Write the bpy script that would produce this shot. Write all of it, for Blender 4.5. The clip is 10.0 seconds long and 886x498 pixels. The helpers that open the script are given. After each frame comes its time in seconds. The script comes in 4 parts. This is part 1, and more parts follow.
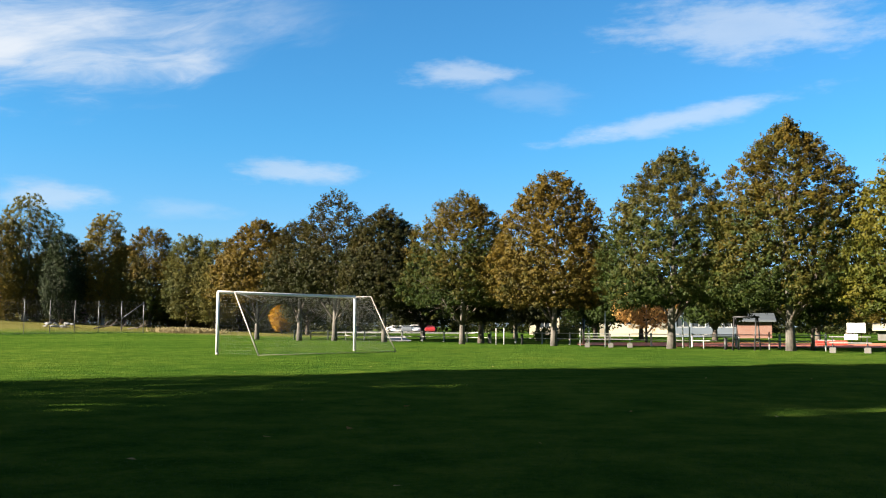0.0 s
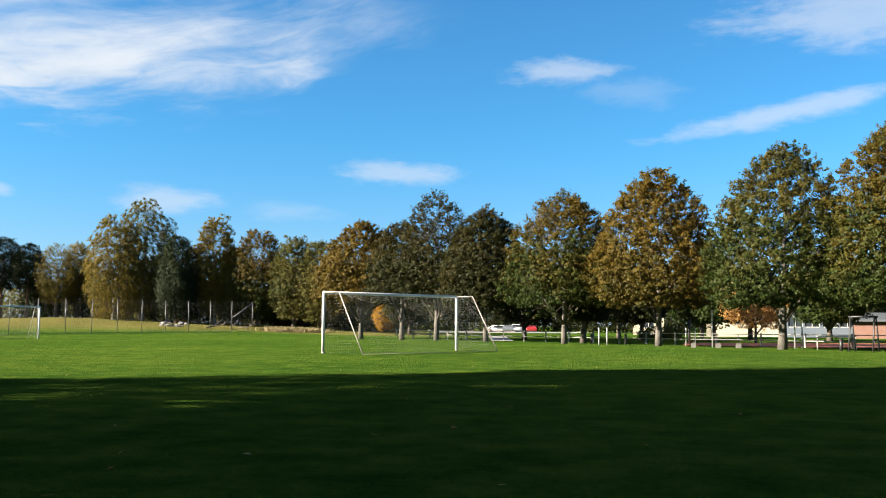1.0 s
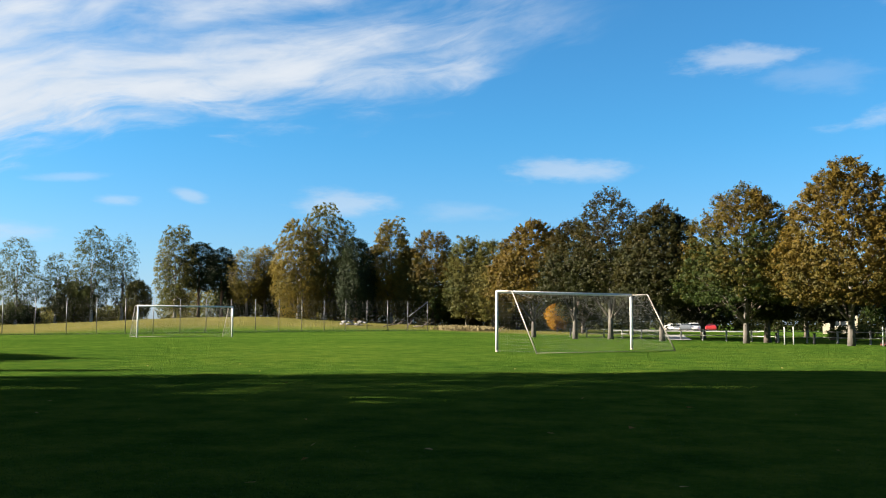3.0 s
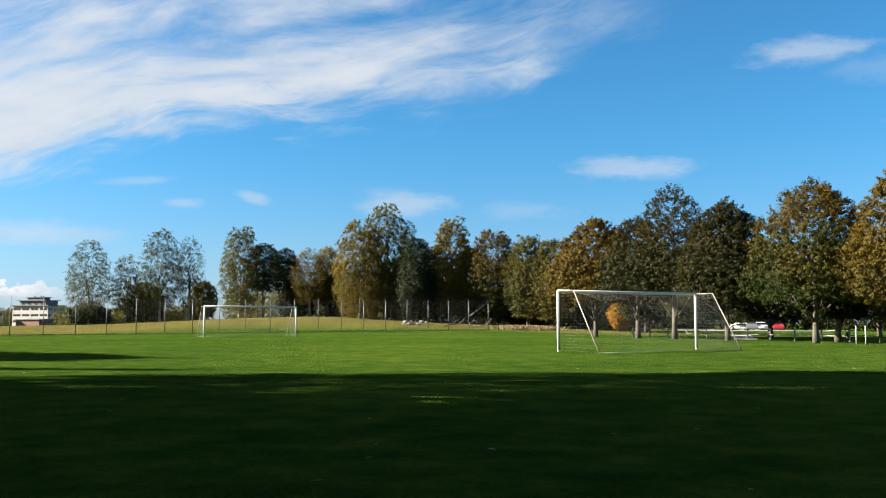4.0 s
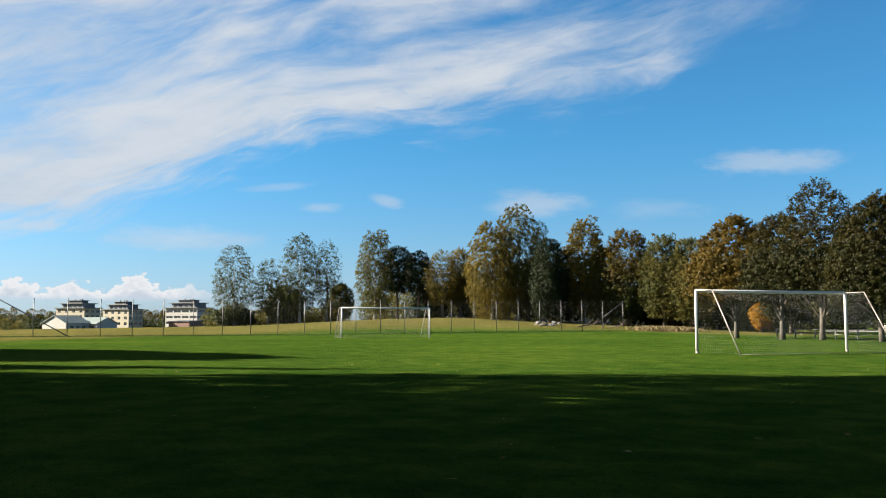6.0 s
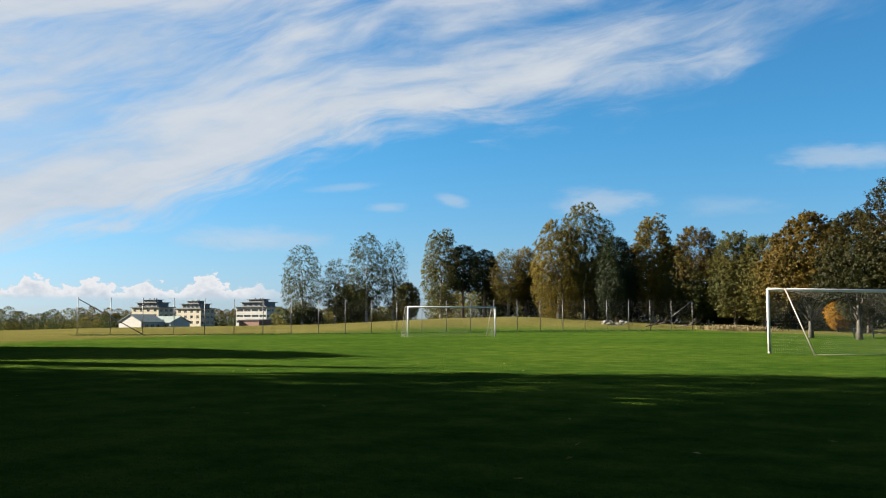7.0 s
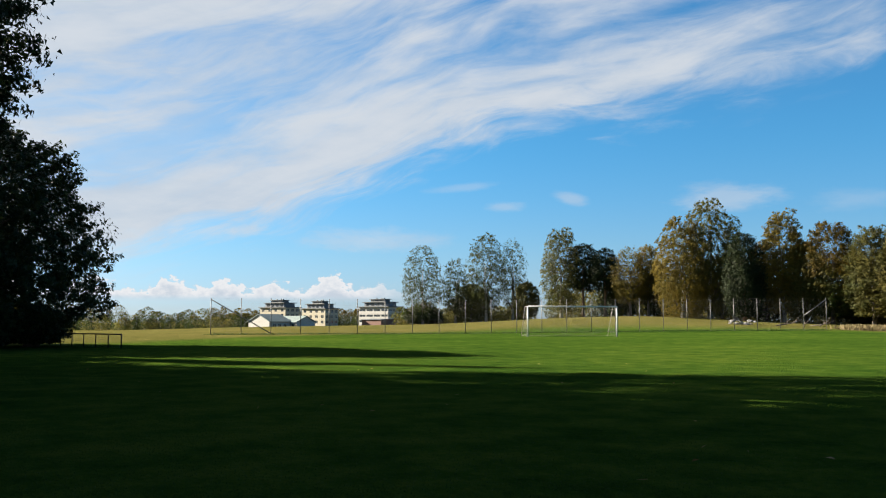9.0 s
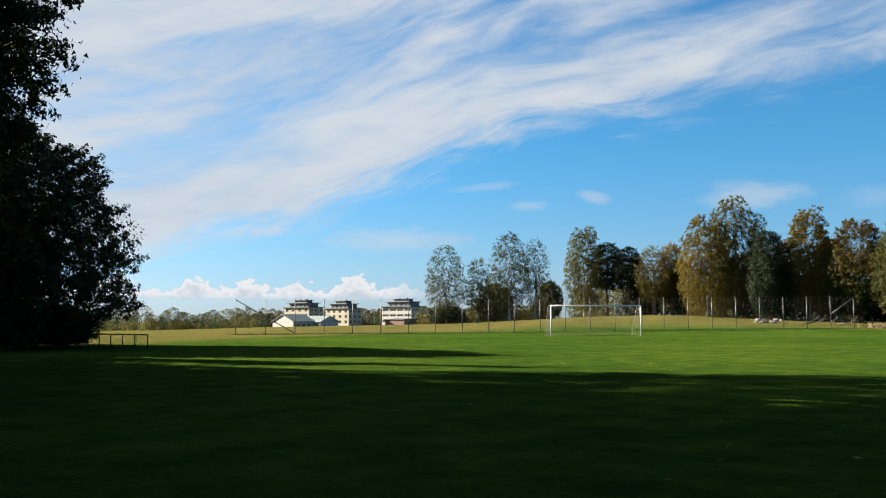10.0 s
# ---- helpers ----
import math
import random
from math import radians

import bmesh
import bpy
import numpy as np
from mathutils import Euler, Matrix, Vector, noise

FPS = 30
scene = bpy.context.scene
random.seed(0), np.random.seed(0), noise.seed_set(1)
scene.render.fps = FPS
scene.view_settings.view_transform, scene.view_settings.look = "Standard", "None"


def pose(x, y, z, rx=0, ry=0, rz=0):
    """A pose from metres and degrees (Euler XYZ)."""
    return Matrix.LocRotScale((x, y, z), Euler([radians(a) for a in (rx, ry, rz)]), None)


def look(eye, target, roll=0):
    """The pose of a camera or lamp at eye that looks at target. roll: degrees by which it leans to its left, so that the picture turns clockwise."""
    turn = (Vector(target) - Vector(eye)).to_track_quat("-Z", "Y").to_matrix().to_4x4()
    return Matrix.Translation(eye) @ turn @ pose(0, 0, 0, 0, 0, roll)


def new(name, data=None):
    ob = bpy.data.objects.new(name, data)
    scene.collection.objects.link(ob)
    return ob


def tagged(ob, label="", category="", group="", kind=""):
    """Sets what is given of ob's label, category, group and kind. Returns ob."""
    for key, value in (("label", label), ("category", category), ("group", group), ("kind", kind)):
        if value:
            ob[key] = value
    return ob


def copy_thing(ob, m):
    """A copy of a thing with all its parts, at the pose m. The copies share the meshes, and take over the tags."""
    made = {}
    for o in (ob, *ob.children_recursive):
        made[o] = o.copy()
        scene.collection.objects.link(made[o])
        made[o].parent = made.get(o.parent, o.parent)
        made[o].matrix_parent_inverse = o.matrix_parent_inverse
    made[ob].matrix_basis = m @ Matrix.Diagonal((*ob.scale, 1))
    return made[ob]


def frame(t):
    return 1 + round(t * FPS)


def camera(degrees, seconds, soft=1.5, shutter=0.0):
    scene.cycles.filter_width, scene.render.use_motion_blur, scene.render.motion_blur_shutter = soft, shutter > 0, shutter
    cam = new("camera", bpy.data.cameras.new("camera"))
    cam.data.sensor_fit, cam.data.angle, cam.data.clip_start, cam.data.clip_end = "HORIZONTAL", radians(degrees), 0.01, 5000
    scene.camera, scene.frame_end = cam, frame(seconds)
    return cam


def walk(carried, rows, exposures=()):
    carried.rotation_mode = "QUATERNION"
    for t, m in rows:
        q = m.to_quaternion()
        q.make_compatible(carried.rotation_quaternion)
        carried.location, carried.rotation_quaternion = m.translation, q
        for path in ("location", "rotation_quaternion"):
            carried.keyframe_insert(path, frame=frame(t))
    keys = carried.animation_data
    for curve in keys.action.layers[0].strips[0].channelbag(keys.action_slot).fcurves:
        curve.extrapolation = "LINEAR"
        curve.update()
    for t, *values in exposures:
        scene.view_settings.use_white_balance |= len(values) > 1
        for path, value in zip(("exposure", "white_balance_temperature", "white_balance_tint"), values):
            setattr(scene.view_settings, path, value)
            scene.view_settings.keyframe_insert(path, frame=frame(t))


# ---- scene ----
LENS = 52.61
cam = camera(LENS, 10.0, soft=1.1)
# seconds, eye x y z, yaw to the left, pitch up, roll
ROWS = [
    (0.0, 0.000, 0.000, 1.120, 0.03, 4.93, 0.15),
    (0.5, -0.015, -0.023, 1.121, 2.92, 4.92, 0.15),
    (1.0, -0.019, -0.077, 1.129, 6.47, 4.88, 0.21),
    (1.5, -0.014, -0.144, 1.141, 9.80, 4.80, 0.29),
    (2.0, -0.018, -0.186, 1.143, 12.87, 4.77, 0.28),
    (2.5, -0.018, -0.200, 1.141, 15.36, 4.77, 0.20),
    (4.0, -0.023, -0.227, 1.146, 21.29, 4.72, 0.07),
    (4.5, -0.008, -0.256, 1.148, 23.43, 4.74, -0.07),
    (5.0, -0.008, -0.249, 1.147, 25.45, 4.74, -0.05),
    (5.5, -0.015, -0.236, 1.139, 27.59, 4.78, -0.02),
    (7.0, 0.014, -0.283, 1.150, 33.92, 4.71, 0.05),
    (7.5, 0.033, -0.310, 1.152, 36.05, 4.71, 0.08),
    (8.0, 0.049, -0.338, 1.156, 38.20, 4.70, 0.08),
    (8.5, 0.065, -0.373, 1.161, 40.05, 4.67, 0.03),
    (9.0, 0.072, -0.389, 1.162, 41.53, 4.67, 0.02),
    (9.5, 0.082, -0.400, 1.163, 42.37, 4.66, -0.03),
    (10.0, 0.093, -0.420, 1.168, 42.99, 4.64, -0.15),
]
EXPOSURES = [(0.0, 2.68), (2.5, 2.62), (5.0, 2.40), (7.5, 2.30), (10.0, 2.33)]


def eye_pose(x, y, z, yaw, pitch, roll):
    """Camera pose from its eye and its yaw, pitch and roll in degrees."""
    a, b = radians(yaw), radians(pitch)
    ahead = Vector((-math.sin(a) * math.cos(b), math.cos(a) * math.cos(b), math.sin(b)))
    return look((x, y, z), Vector((x, y, z)) + 20 * ahead, roll)


walk(cam, [(t, eye_pose(x, y, z, yaw, pitch, roll)) for t, x, y, z, yaw, pitch, roll in ROWS], EXPOSURES)

# ---- light: sun and cloudy blue sky ----
SUN_HEIGHT = radians(25)
SUN_FROM = Vector((-0.940, -0.342, 0)).normalized()
sun_data = bpy.data.lights.new("sun", "SUN")
sun_data.energy, sun_data.angle, sun_data.color = 5.15, radians(0.55), (1.0, 0.885, 0.715)
sun = new("sun", sun_data)
sun.matrix_world = look(SUN_FROM * 200 * math.cos(SUN_HEIGHT) + Vector((0, 0, 200 * math.sin(SUN_HEIGHT))), (0, 0, 0))

world = bpy.data.worlds.new("sky")
scene.world = world
world.use_nodes = True
WN, WL = world.node_tree.nodes, world.node_tree.links
WN.clear()


def wire(target, value):
    if isinstance(value, bpy.types.NodeSocket):
        target.id_data.links.new(value, target)
    else:
        target.default_value = value


def math_in(nodes, op, *args):
    n = nodes.new("ShaderNodeMath")
    n.operation = op
    for k, a in enumerate(args):
        wire(n.inputs[k], a)
    return n.outputs[0]


def ramp_in(nodes, value, stops, ease="LINEAR"):
    n = nodes.new("ShaderNodeValToRGB")
    n.color_ramp.interpolation = ease
    els = n.color_ramp.elements
    while len(els) < len(stops):
        els.new(0.5)
    for e, (p, c) in zip(els, stops):
        e.position = p
        e.color = (*c, 1) if isinstance(c, tuple) else (c, c, c, 1)
    wire(n.inputs[0], value)
    return n.outputs[0]


def noise_in(nodes, vector, scale, detail=4.0, rough=0.55, distort=0.0):
    n = nodes.new("ShaderNodeTexNoise")
    if vector is not None:
        wire(n.inputs["Vector"], vector)
    n.inputs["Scale"].default_value, n.inputs["Detail"].default_value = scale, detail
    n.inputs["Roughness"].default_value, n.inputs["Distortion"].default_value = rough, distort
    return n.outputs[0]


def mix_in(nodes, factor, a, b, blend="MIX"):
    n = nodes.new("ShaderNodeMixRGB")
    n.blend_type = blend
    for k, v in enumerate((factor, a, b)):
        if isinstance(v, tuple) and len(v) == 3:
            v = (*v, 1)
        wire(n.inputs[k], v)
    return n.outputs[0]


def w(op, *args):
    return math_in(WN, op, *args)


def smooth(value, lo, hi):
    n = WN.new("ShaderNodeMapRange")
    n.interpolation_type = "SMOOTHSTEP"
    wire(n.inputs[0], value)
    n.inputs[1].default_value, n.inputs[2].default_value = lo, hi
    return n.outputs[0]


sky = WN.new("ShaderNodeTexSky")
sky.sky_type, sky.sun_disc = "NISHITA", False
sky.sun_elevation, sky.sun_rotation = SUN_HEIGHT, math.atan2(SUN_FROM.x, SUN_FROM.y)
sky.air_density, sky.dust_density, sky.ozone_density = 1.0, 0.35, 2.5
direction = WN.new("ShaderNodeTexCoord").outputs["Generated"]
split = WN.new("ShaderNodeSeparateXYZ")
WL.new(direction, split.inputs[0])
DX, DY, DZ = split.outputs
AZ = w("MULTIPLY", w("ARCTAN2", w("MULTIPLY", DX, -1.0), DY), 180 / math.pi)
EL = w("MULTIPLY", w("ARCSINE", DZ), 180 / math.pi)


def sky_coords(x, y, z=0.0):
    n = WN.new("ShaderNodeCombineXYZ")
    for k, v in enumerate((x, y, z)):
        wire(n.inputs[k], v)
    return n.outputs[0]


FLUFF = noise_in(WN, sky_coords(w("MULTIPLY", AZ, 0.25), w("MULTIPLY", EL, 0.8)), 1.0, 6.0, 0.62)
FINE = noise_in(WN, sky_coords(w("MULTIPLY", AZ, 0.9), w("MULTIPLY", EL, 2.6)), 1.0, 5.0, 0.6)


def puff(az, el, half_wide, half_high, slope=0.0, weight=0.5):
    """A small flat cloud, softer at its edges."""
    a = w("DIVIDE", w("SUBTRACT", AZ, az), half_wide)
    e = w("DIVIDE", w("SUBTRACT", w("SUBTRACT", EL, el), w("MULTIPLY", w("SUBTRACT", AZ, az), slope)), half_high)
    d = w("SQRT", w("ADD", w("MULTIPLY", a, a), w("MULTIPLY", e, e)))
    d = w("ADD", d, w("MULTIPLY", w("SUBTRACT", FLUFF, 0.5), 2.1))
    d = w("ADD", d, w("MULTIPLY", w("SUBTRACT", FINE, 0.5), 0.6))
    return w("MULTIPLY", smooth(w("SUBTRACT", 1.35, d), 0.0, 1.1), weight)


# veil of high streaks: its lower edge climbs from the left
EDGE = w("MULTIPLY", ramp_in(WN, w("DIVIDE", AZ, 90.0), [(0.0, 0.95), (0.11, 0.86), (0.18, 0.745), (0.27, 0.70), (0.39, 0.635), (0.487, 0.53), (0.567, 0.365), (0.69, 0.19), (1.0, 0.05)], "B_SPLINE"), 20.0)
RISE = w("ADD", w("SUBTRACT", EL, EDGE), w("MULTIPLY", w("SUBTRACT", noise_in(WN, sky_coords(w("MULTIPLY", AZ, 0.09), w("MULTIPLY", EL, 0.22), 5.0), 1.0, 1.5, 0.5), 0.5), 2.6))
STREAK = noise_in(WN, sky_coords(w("MULTIPLY", AZ, 0.075), w("MULTIPLY", RISE, 0.34), 3.7), 1.0, 6.0, 0.52, 0.5)
WISP = noise_in(WN, sky_coords(w("MULTIPLY", AZ, 0.22), w("MULTIPLY", RISE, 0.9), 1.3), 1.0, 6.0, 0.6, 0.4)
REACH = smooth(AZ, 5.0, 34.0)
CORE = w("MULTIPLY", smooth(RISE, -0.6, 1.4), w("SUBTRACT", 1.0, smooth(RISE, 1.8, 5.5)))
VEIL = w("ADD", w("MULTIPLY", STREAK, 1.15), w("MULTIPLY", WISP, 0.6))
VEIL = w("ADD", VEIL, w("MULTIPLY", REACH, 0.42))
VEIL = w("ADD", VEIL, w("MULTIPLY", CORE, 0.3))
VEIL = w("ADD", VEIL, w("MULTIPLY", smooth(AZ, 38.0, 64.0), w("ADD", 0.16, w("MULTIPLY", smooth(EL, 9.0, 20.0), 0.22))))
VEIL = w("MULTIPLY", smooth(VEIL, 0.92, 1.68), smooth(w("ADD", RISE, w("MULTIPLY", w("SUBTRACT", WISP, 0.5), 6.0)), -1.8, 1.8))
VEIL = w("MULTIPLY", VEIL, w("MULTIPLY", smooth(AZ, 4.0, 18.0), 0.95))

# heaped clouds low over the horizon
HEAP_TOP = w("ADD", 0.8, w("MULTIPLY", noise_in(WN, sky_coords(w("MULTIPLY", AZ, 0.40), 0.0, 2.2), 1.0, 1.5, 0.5), 3.0))
BILLOW = noise_in(WN, sky_coords(w("MULTIPLY", AZ, 1.25), w("MULTIPLY", EL, 1.7), 8.0), 1.0, 5.0, 0.6)
HEAP_TOP = w("ADD", HEAP_TOP, w("MULTIPLY", w("SUBTRACT", BILLOW, 0.5), 2.6))
HEAP = w("MULTIPLY", smooth(w("SUBTRACT", HEAP_TOP, EL), -0.02, 0.22), smooth(EL, 1.15, 1.75))
HEAP = w("MULTIPLY", HEAP, smooth(AZ, 42.0, 47.0))

# a thin pale sheet lies between the streaks
SHEET = w("MULTIPLY", w("MULTIPLY", smooth(AZ, 40.0, 64.0), smooth(RISE, -1.5, 4.0)), w("ADD", 0.38, w("MULTIPLY", WISP, 0.5)))
CLOUD = w("MAXIMUM", w("MAXIMUM", VEIL, SHEET), HEAP)
for row in [(-1.3, 16.0, 3.4, 0.8), (-14.5, 12.7, 7.0, 0.65, -0.14), (-19.5, 17.9, 7.5, 1.8, 0.05), (9.8, 9.7, 3.6, 0.75), (23.6, 7.6, 2.9, 0.9),
            (33.3, 7.8, 1.0, 0.35, 0.15, 0.4), (37.4, 7.3, 1.2, 0.35, 0.0, 0.35), (16.5, 7.1, 2.8, 0.6, 0.0, 0.2), (-5.8, 14.6, 3.0, 1.0, 0.1, 0.16), (46.0, 5.2, 4.0, 0.8, 0.0, 0.45), (40.0, 8.6, 2.2, 0.3, -0.1, 0.25)]:
    CLOUD = w("MAXIMUM", CLOUD, puff(*row))
CLEAR = mix_in(WN, smooth(EL, 0.0, 13.0), mix_in(WN, smooth(EL, 0.5, 5.0), (0.76, 1.03, 1.66), (0.80, 1.05, 1.46)), (0.46, 1.20, 1.58))
SKY_BLUE = mix_in(WN, 1.0, sky.outputs[0], CLEAR, "MULTIPLY")
shade = mix_in(WN, smooth(w("ADD", STREAK, w("MULTIPLY", FLUFF, 0.5)), 0.5, 1.0), (5.4, 6.2, 7.2), (6.8, 7.2, 7.7))
back = WN.new("ShaderNodeBackground")
shade = mix_in(WN, HEAP, shade, mix_in(WN, smooth(w("SUBTRACT", HEAP_TOP, EL), 0.1, 1.3), (8.6, 8.7, 8.9), (5.8, 6.5, 7.4)))
wire(back.inputs[0], mix_in(WN, CLOUD, SKY_BLUE, shade))
back.inputs[1].default_value = 0.0199
WL.new(back.outputs[0], WN.new("ShaderNodeOutputWorld").inputs[0])

# ---- materials ----
def material(name, rough=0.8, metal=0.0):
    """An empty principled material: its nodes, the shader and the object's own coordinates."""
    m = bpy.data.materials.new(name)
    m.use_nodes = True
    nodes = m.node_tree.nodes
    bsdf = nodes["Principled BSDF"]
    bsdf.inputs["Roughness"].default_value, bsdf.inputs["Metallic"].default_value = rough, metal
    return m, nodes, bsdf, nodes.new("ShaderNodeTexCoord").outputs["Object"]


def bumped(nodes, bsdf, height, strength, distance):
    n = nodes.new("ShaderNodeBump")
    n.inputs["Strength"].default_value, n.inputs["Distance"].default_value = strength, distance
    wire(n.inputs["Height"], height)
    wire(bsdf.inputs["Normal"], n.outputs[0])


def plain(name, dark, light, rough=0.7, metal=0.0, scale=3.0, bump=0.0, fine=40.0):
    """Colour that drifts between two tones in large patches and fine grain."""
    m, nodes, bsdf, co = material(name, rough, metal)
    big, small = noise_in(nodes, co, scale, 5.0), noise_in(nodes, co, fine, 3.0)
    tone = math_in(nodes, "ADD", math_in(nodes, "MULTIPLY", big, 0.65), math_in(nodes, "MULTIPLY", small, 0.35))
    wire(bsdf.inputs["Base Color"], ramp_in(nodes, tone, [(0.3, dark), (0.7, light)]))
    if bump:
        bumped(nodes, bsdf, small, 0.5, bump)
    return m


def leafage(name, greens, autumn, share, through_light=0.38, patch=0.45, top_first=0.035):
    """Leaves: green turning to autumn colours in patches and first at the top, every leaf a little different, some light coming through."""
    m, nodes, bsdf, co = material(name, 0.6)
    info = nodes.new("ShaderNodeObjectInfo").outputs["Random"]
    shifted = nodes.new("ShaderNodeVectorMath")
    shifted.operation = "ADD"
    wire(shifted.inputs[0], co)
    spread = nodes.new("ShaderNodeCombineXYZ")
    wire(spread.inputs[0], math_in(nodes, "MULTIPLY", info, 40.0))
    wire(shifted.inputs[1], spread.outputs[0])
    each = nodes.new("ShaderNodeNewGeometry").outputs["Random Per Island"]
    patches = math_in(nodes, "ADD", math_in(nodes, "MULTIPLY", noise_in(nodes, shifted.outputs[0], patch, 2.0, 0.5), 0.6), math_in(nodes, "MULTIPLY", noise_in(nodes, shifted.outputs[0], patch * 4.5, 2.0, 0.5), 0.4))
    mixed = math_in(nodes, "ADD", patches, math_in(nodes, "MULTIPLY", math_in(nodes, "SUBTRACT", each, 0.5), 0.10))
    rise = nodes.new("ShaderNodeSeparateXYZ")
    wire(rise.inputs[0], co)
    upper = math_in(nodes, "MULTIPLY", math_in(nodes, "SUBTRACT", math_in(nodes, "MINIMUM", rise.outputs[2], 11.0), 6.0), top_first)
    mixed = math_in(nodes, "ADD", mixed, upper)
    turn = ramp_in(nodes, mixed, [(0.58 - share * 0.5, 0.0), (0.86 - share * 0.5, 1.0)])
    other = math_in(nodes, "FRACT", math_in(nodes, "MULTIPLY", each, 7.31))
    colour = mix_in(nodes, turn, ramp_in(nodes, other, [(0.0, greens[0]), (1.0, greens[1])]), ramp_in(nodes, other, [(0.0, autumn[0]), (1.0, autumn[1])]))
    wire(bsdf.inputs["Base Color"], colour)
    bsdf.inputs["Specular IOR Level"].default_value = 0.12
    glow = nodes.new("ShaderNodeBsdfTranslucent")
    wire(glow.inputs[0], colour)
    both = nodes.new("ShaderNodeMixShader")
    both.inputs[0].default_value = through_light
    wire(both.inputs[1], bsdf.outputs[0])
    wire(both.inputs[2], glow.outputs[0])
    wire(nodes["Material Output"].inputs[0], both.outputs[0])
    return m


def lawn():
    """Mown turf near, drier and yellower meadow behind the fence."""
    m, nodes, bsdf, co = material("turf", 0.9)
    big, mid, small = noise_in(nodes, co, 0.09, 4.0), noise_in(nodes, co, 1.1, 6.0, 0.7), noise_in(nodes, co, 14.0, 4.0, 0.7)
    tone = math_in(nodes, "ADD", math_in(nodes, "MULTIPLY", big, 0.3), math_in(nodes, "ADD", math_in(nodes, "MULTIPLY", mid, 0.5), math_in(nodes, "MULTIPLY", small, 0.2)))
    green = ramp_in(nodes, tone, [(0.38, (0.0120, 0.0350, 0.0055)), (0.5, (0.0325, 0.0630, 0.0085)), (0.61, (0.0625, 0.0880, 0.0135))])
    dry = ramp_in(nodes, tone, [(0.38, (0.0620, 0.0610, 0.0160)), (0.62, (0.1150, 0.1010, 0.0340))])
    far = nodes.new("ShaderNodeAttribute")
    far.attribute_name = "meadow"
    wire(bsdf.inputs["Base Color"], mix_in(nodes, math_in(nodes, "MULTIPLY", far.outputs["Fac"], 0.95), green, dry))
    bsdf.inputs["Specular IOR Level"].default_value = 0.0
    bumped(nodes, bsdf, math_in(nodes, "ADD", small, math_in(nodes, "MULTIPLY", mid, 0.7)), 1.0, 0.10)
    return m


def bark(name, dark, light, scale):
    m, nodes, bsdf, co = material(name, 0.9)
    stretch = nodes.new("ShaderNodeMapping")
    wire(stretch.inputs[0], co)
    stretch.inputs["Scale"].default_value = (scale, scale, scale * 0.2)
    ridges = noise_in(nodes, stretch.outputs[0], 1.0, 6.0, 0.7)
    patches = noise_in(nodes, co, 1.4, 4.0)
    tone = math_in(nodes, "ADD", math_in(nodes, "MULTIPLY", ridges, 0.6), math_in(nodes, "MULTIPLY", patches, 0.4))
    wire(bsdf.inputs["Base Color"], ramp_in(nodes, tone, [(0.36, dark), (0.62, light)]))
    bumped(nodes, bsdf, ridges, 0.8, 0.03)
    return m


TURF = lawn()
BARK = bark("grey_bark", (0.032, 0.029, 0.025), (0.105, 0.095, 0.080), 14.0)
DARK_BARK = bark("dark_bark", (0.025, 0.02, 0.016), (0.09, 0.07, 0.055), 12.0)
BIRCH_BARK = bark("birch_bark", (0.05, 0.045, 0.04), (0.42, 0.40, 0.36), 5.0)
PINE_BARK = bark("pine_bark", (0.06, 0.035, 0.022), (0.20, 0.11, 0.06), 9.0)
OLIVE = ((0.0148, 0.0270, 0.0047), (0.0274, 0.0407, 0.0070))
RUST = ((0.0626, 0.0414, 0.0051), (0.0966, 0.0649, 0.0078))
LEAF_MIXED = leafage("linden_leaves_turning", OLIVE, RUST, 0.42)
LEAF_RUSTY = leafage("linden_leaves_rusty", ((0.0195, 0.0231, 0.0041), (0.0369, 0.0377, 0.0078)), RUST, 0.72)
LEAF_GREEN = leafage("linden_leaves_green", OLIVE, ((0.0479, 0.0420, 0.0075), (0.0766, 0.0562, 0.0104)), 0.38)
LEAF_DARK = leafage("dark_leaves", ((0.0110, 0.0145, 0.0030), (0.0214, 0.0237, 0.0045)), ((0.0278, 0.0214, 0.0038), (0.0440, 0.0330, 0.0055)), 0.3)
LEAF_YELLOW = leafage("yellow_leaves", ((0.0270, 0.0379, 0.0049), (0.0445, 0.0542, 0.0070)), ((0.0823, 0.0670, 0.0070), (0.1139, 0.0953, 0.0104)), 0.5)
LEAF_BIRCH = leafage("birch_leaves", ((0.0316, 0.0401, 0.0106), (0.0547, 0.0614, 0.0163)), ((0.0914, 0.0807, 0.0174), (0.1321, 0.1093, 0.0232)), 0.45, 0.5, 0.22, top_first=0.0)
LEAF_PALE = leafage("pale_birch_leaves", ((0.0256, 0.0330, 0.0101), (0.0426, 0.0512, 0.0160)), ((0.0532, 0.0495, 0.0144), (0.0746, 0.0660, 0.0181)), 0.22, 0.5, 0.25, top_first=0.0)
LEAF_OCHRE = leafage("ochre_leaves", ((0.0396, 0.0407, 0.0095), (0.0603, 0.0567, 0.0125)), ((0.1019, 0.0791, 0.0131), (0.1390, 0.1036, 0.0183)), 0.62, 0.5, 0.25, top_first=0.0)
LEAF_PINE = leafage("pine_needles", ((0.0067, 0.0131, 0.0036), (0.0150, 0.0240, 0.0060)), ((0.0165, 0.0203, 0.0053), (0.0263, 0.0285, 0.0075)), 0.15, 0.2, top_first=0.0)
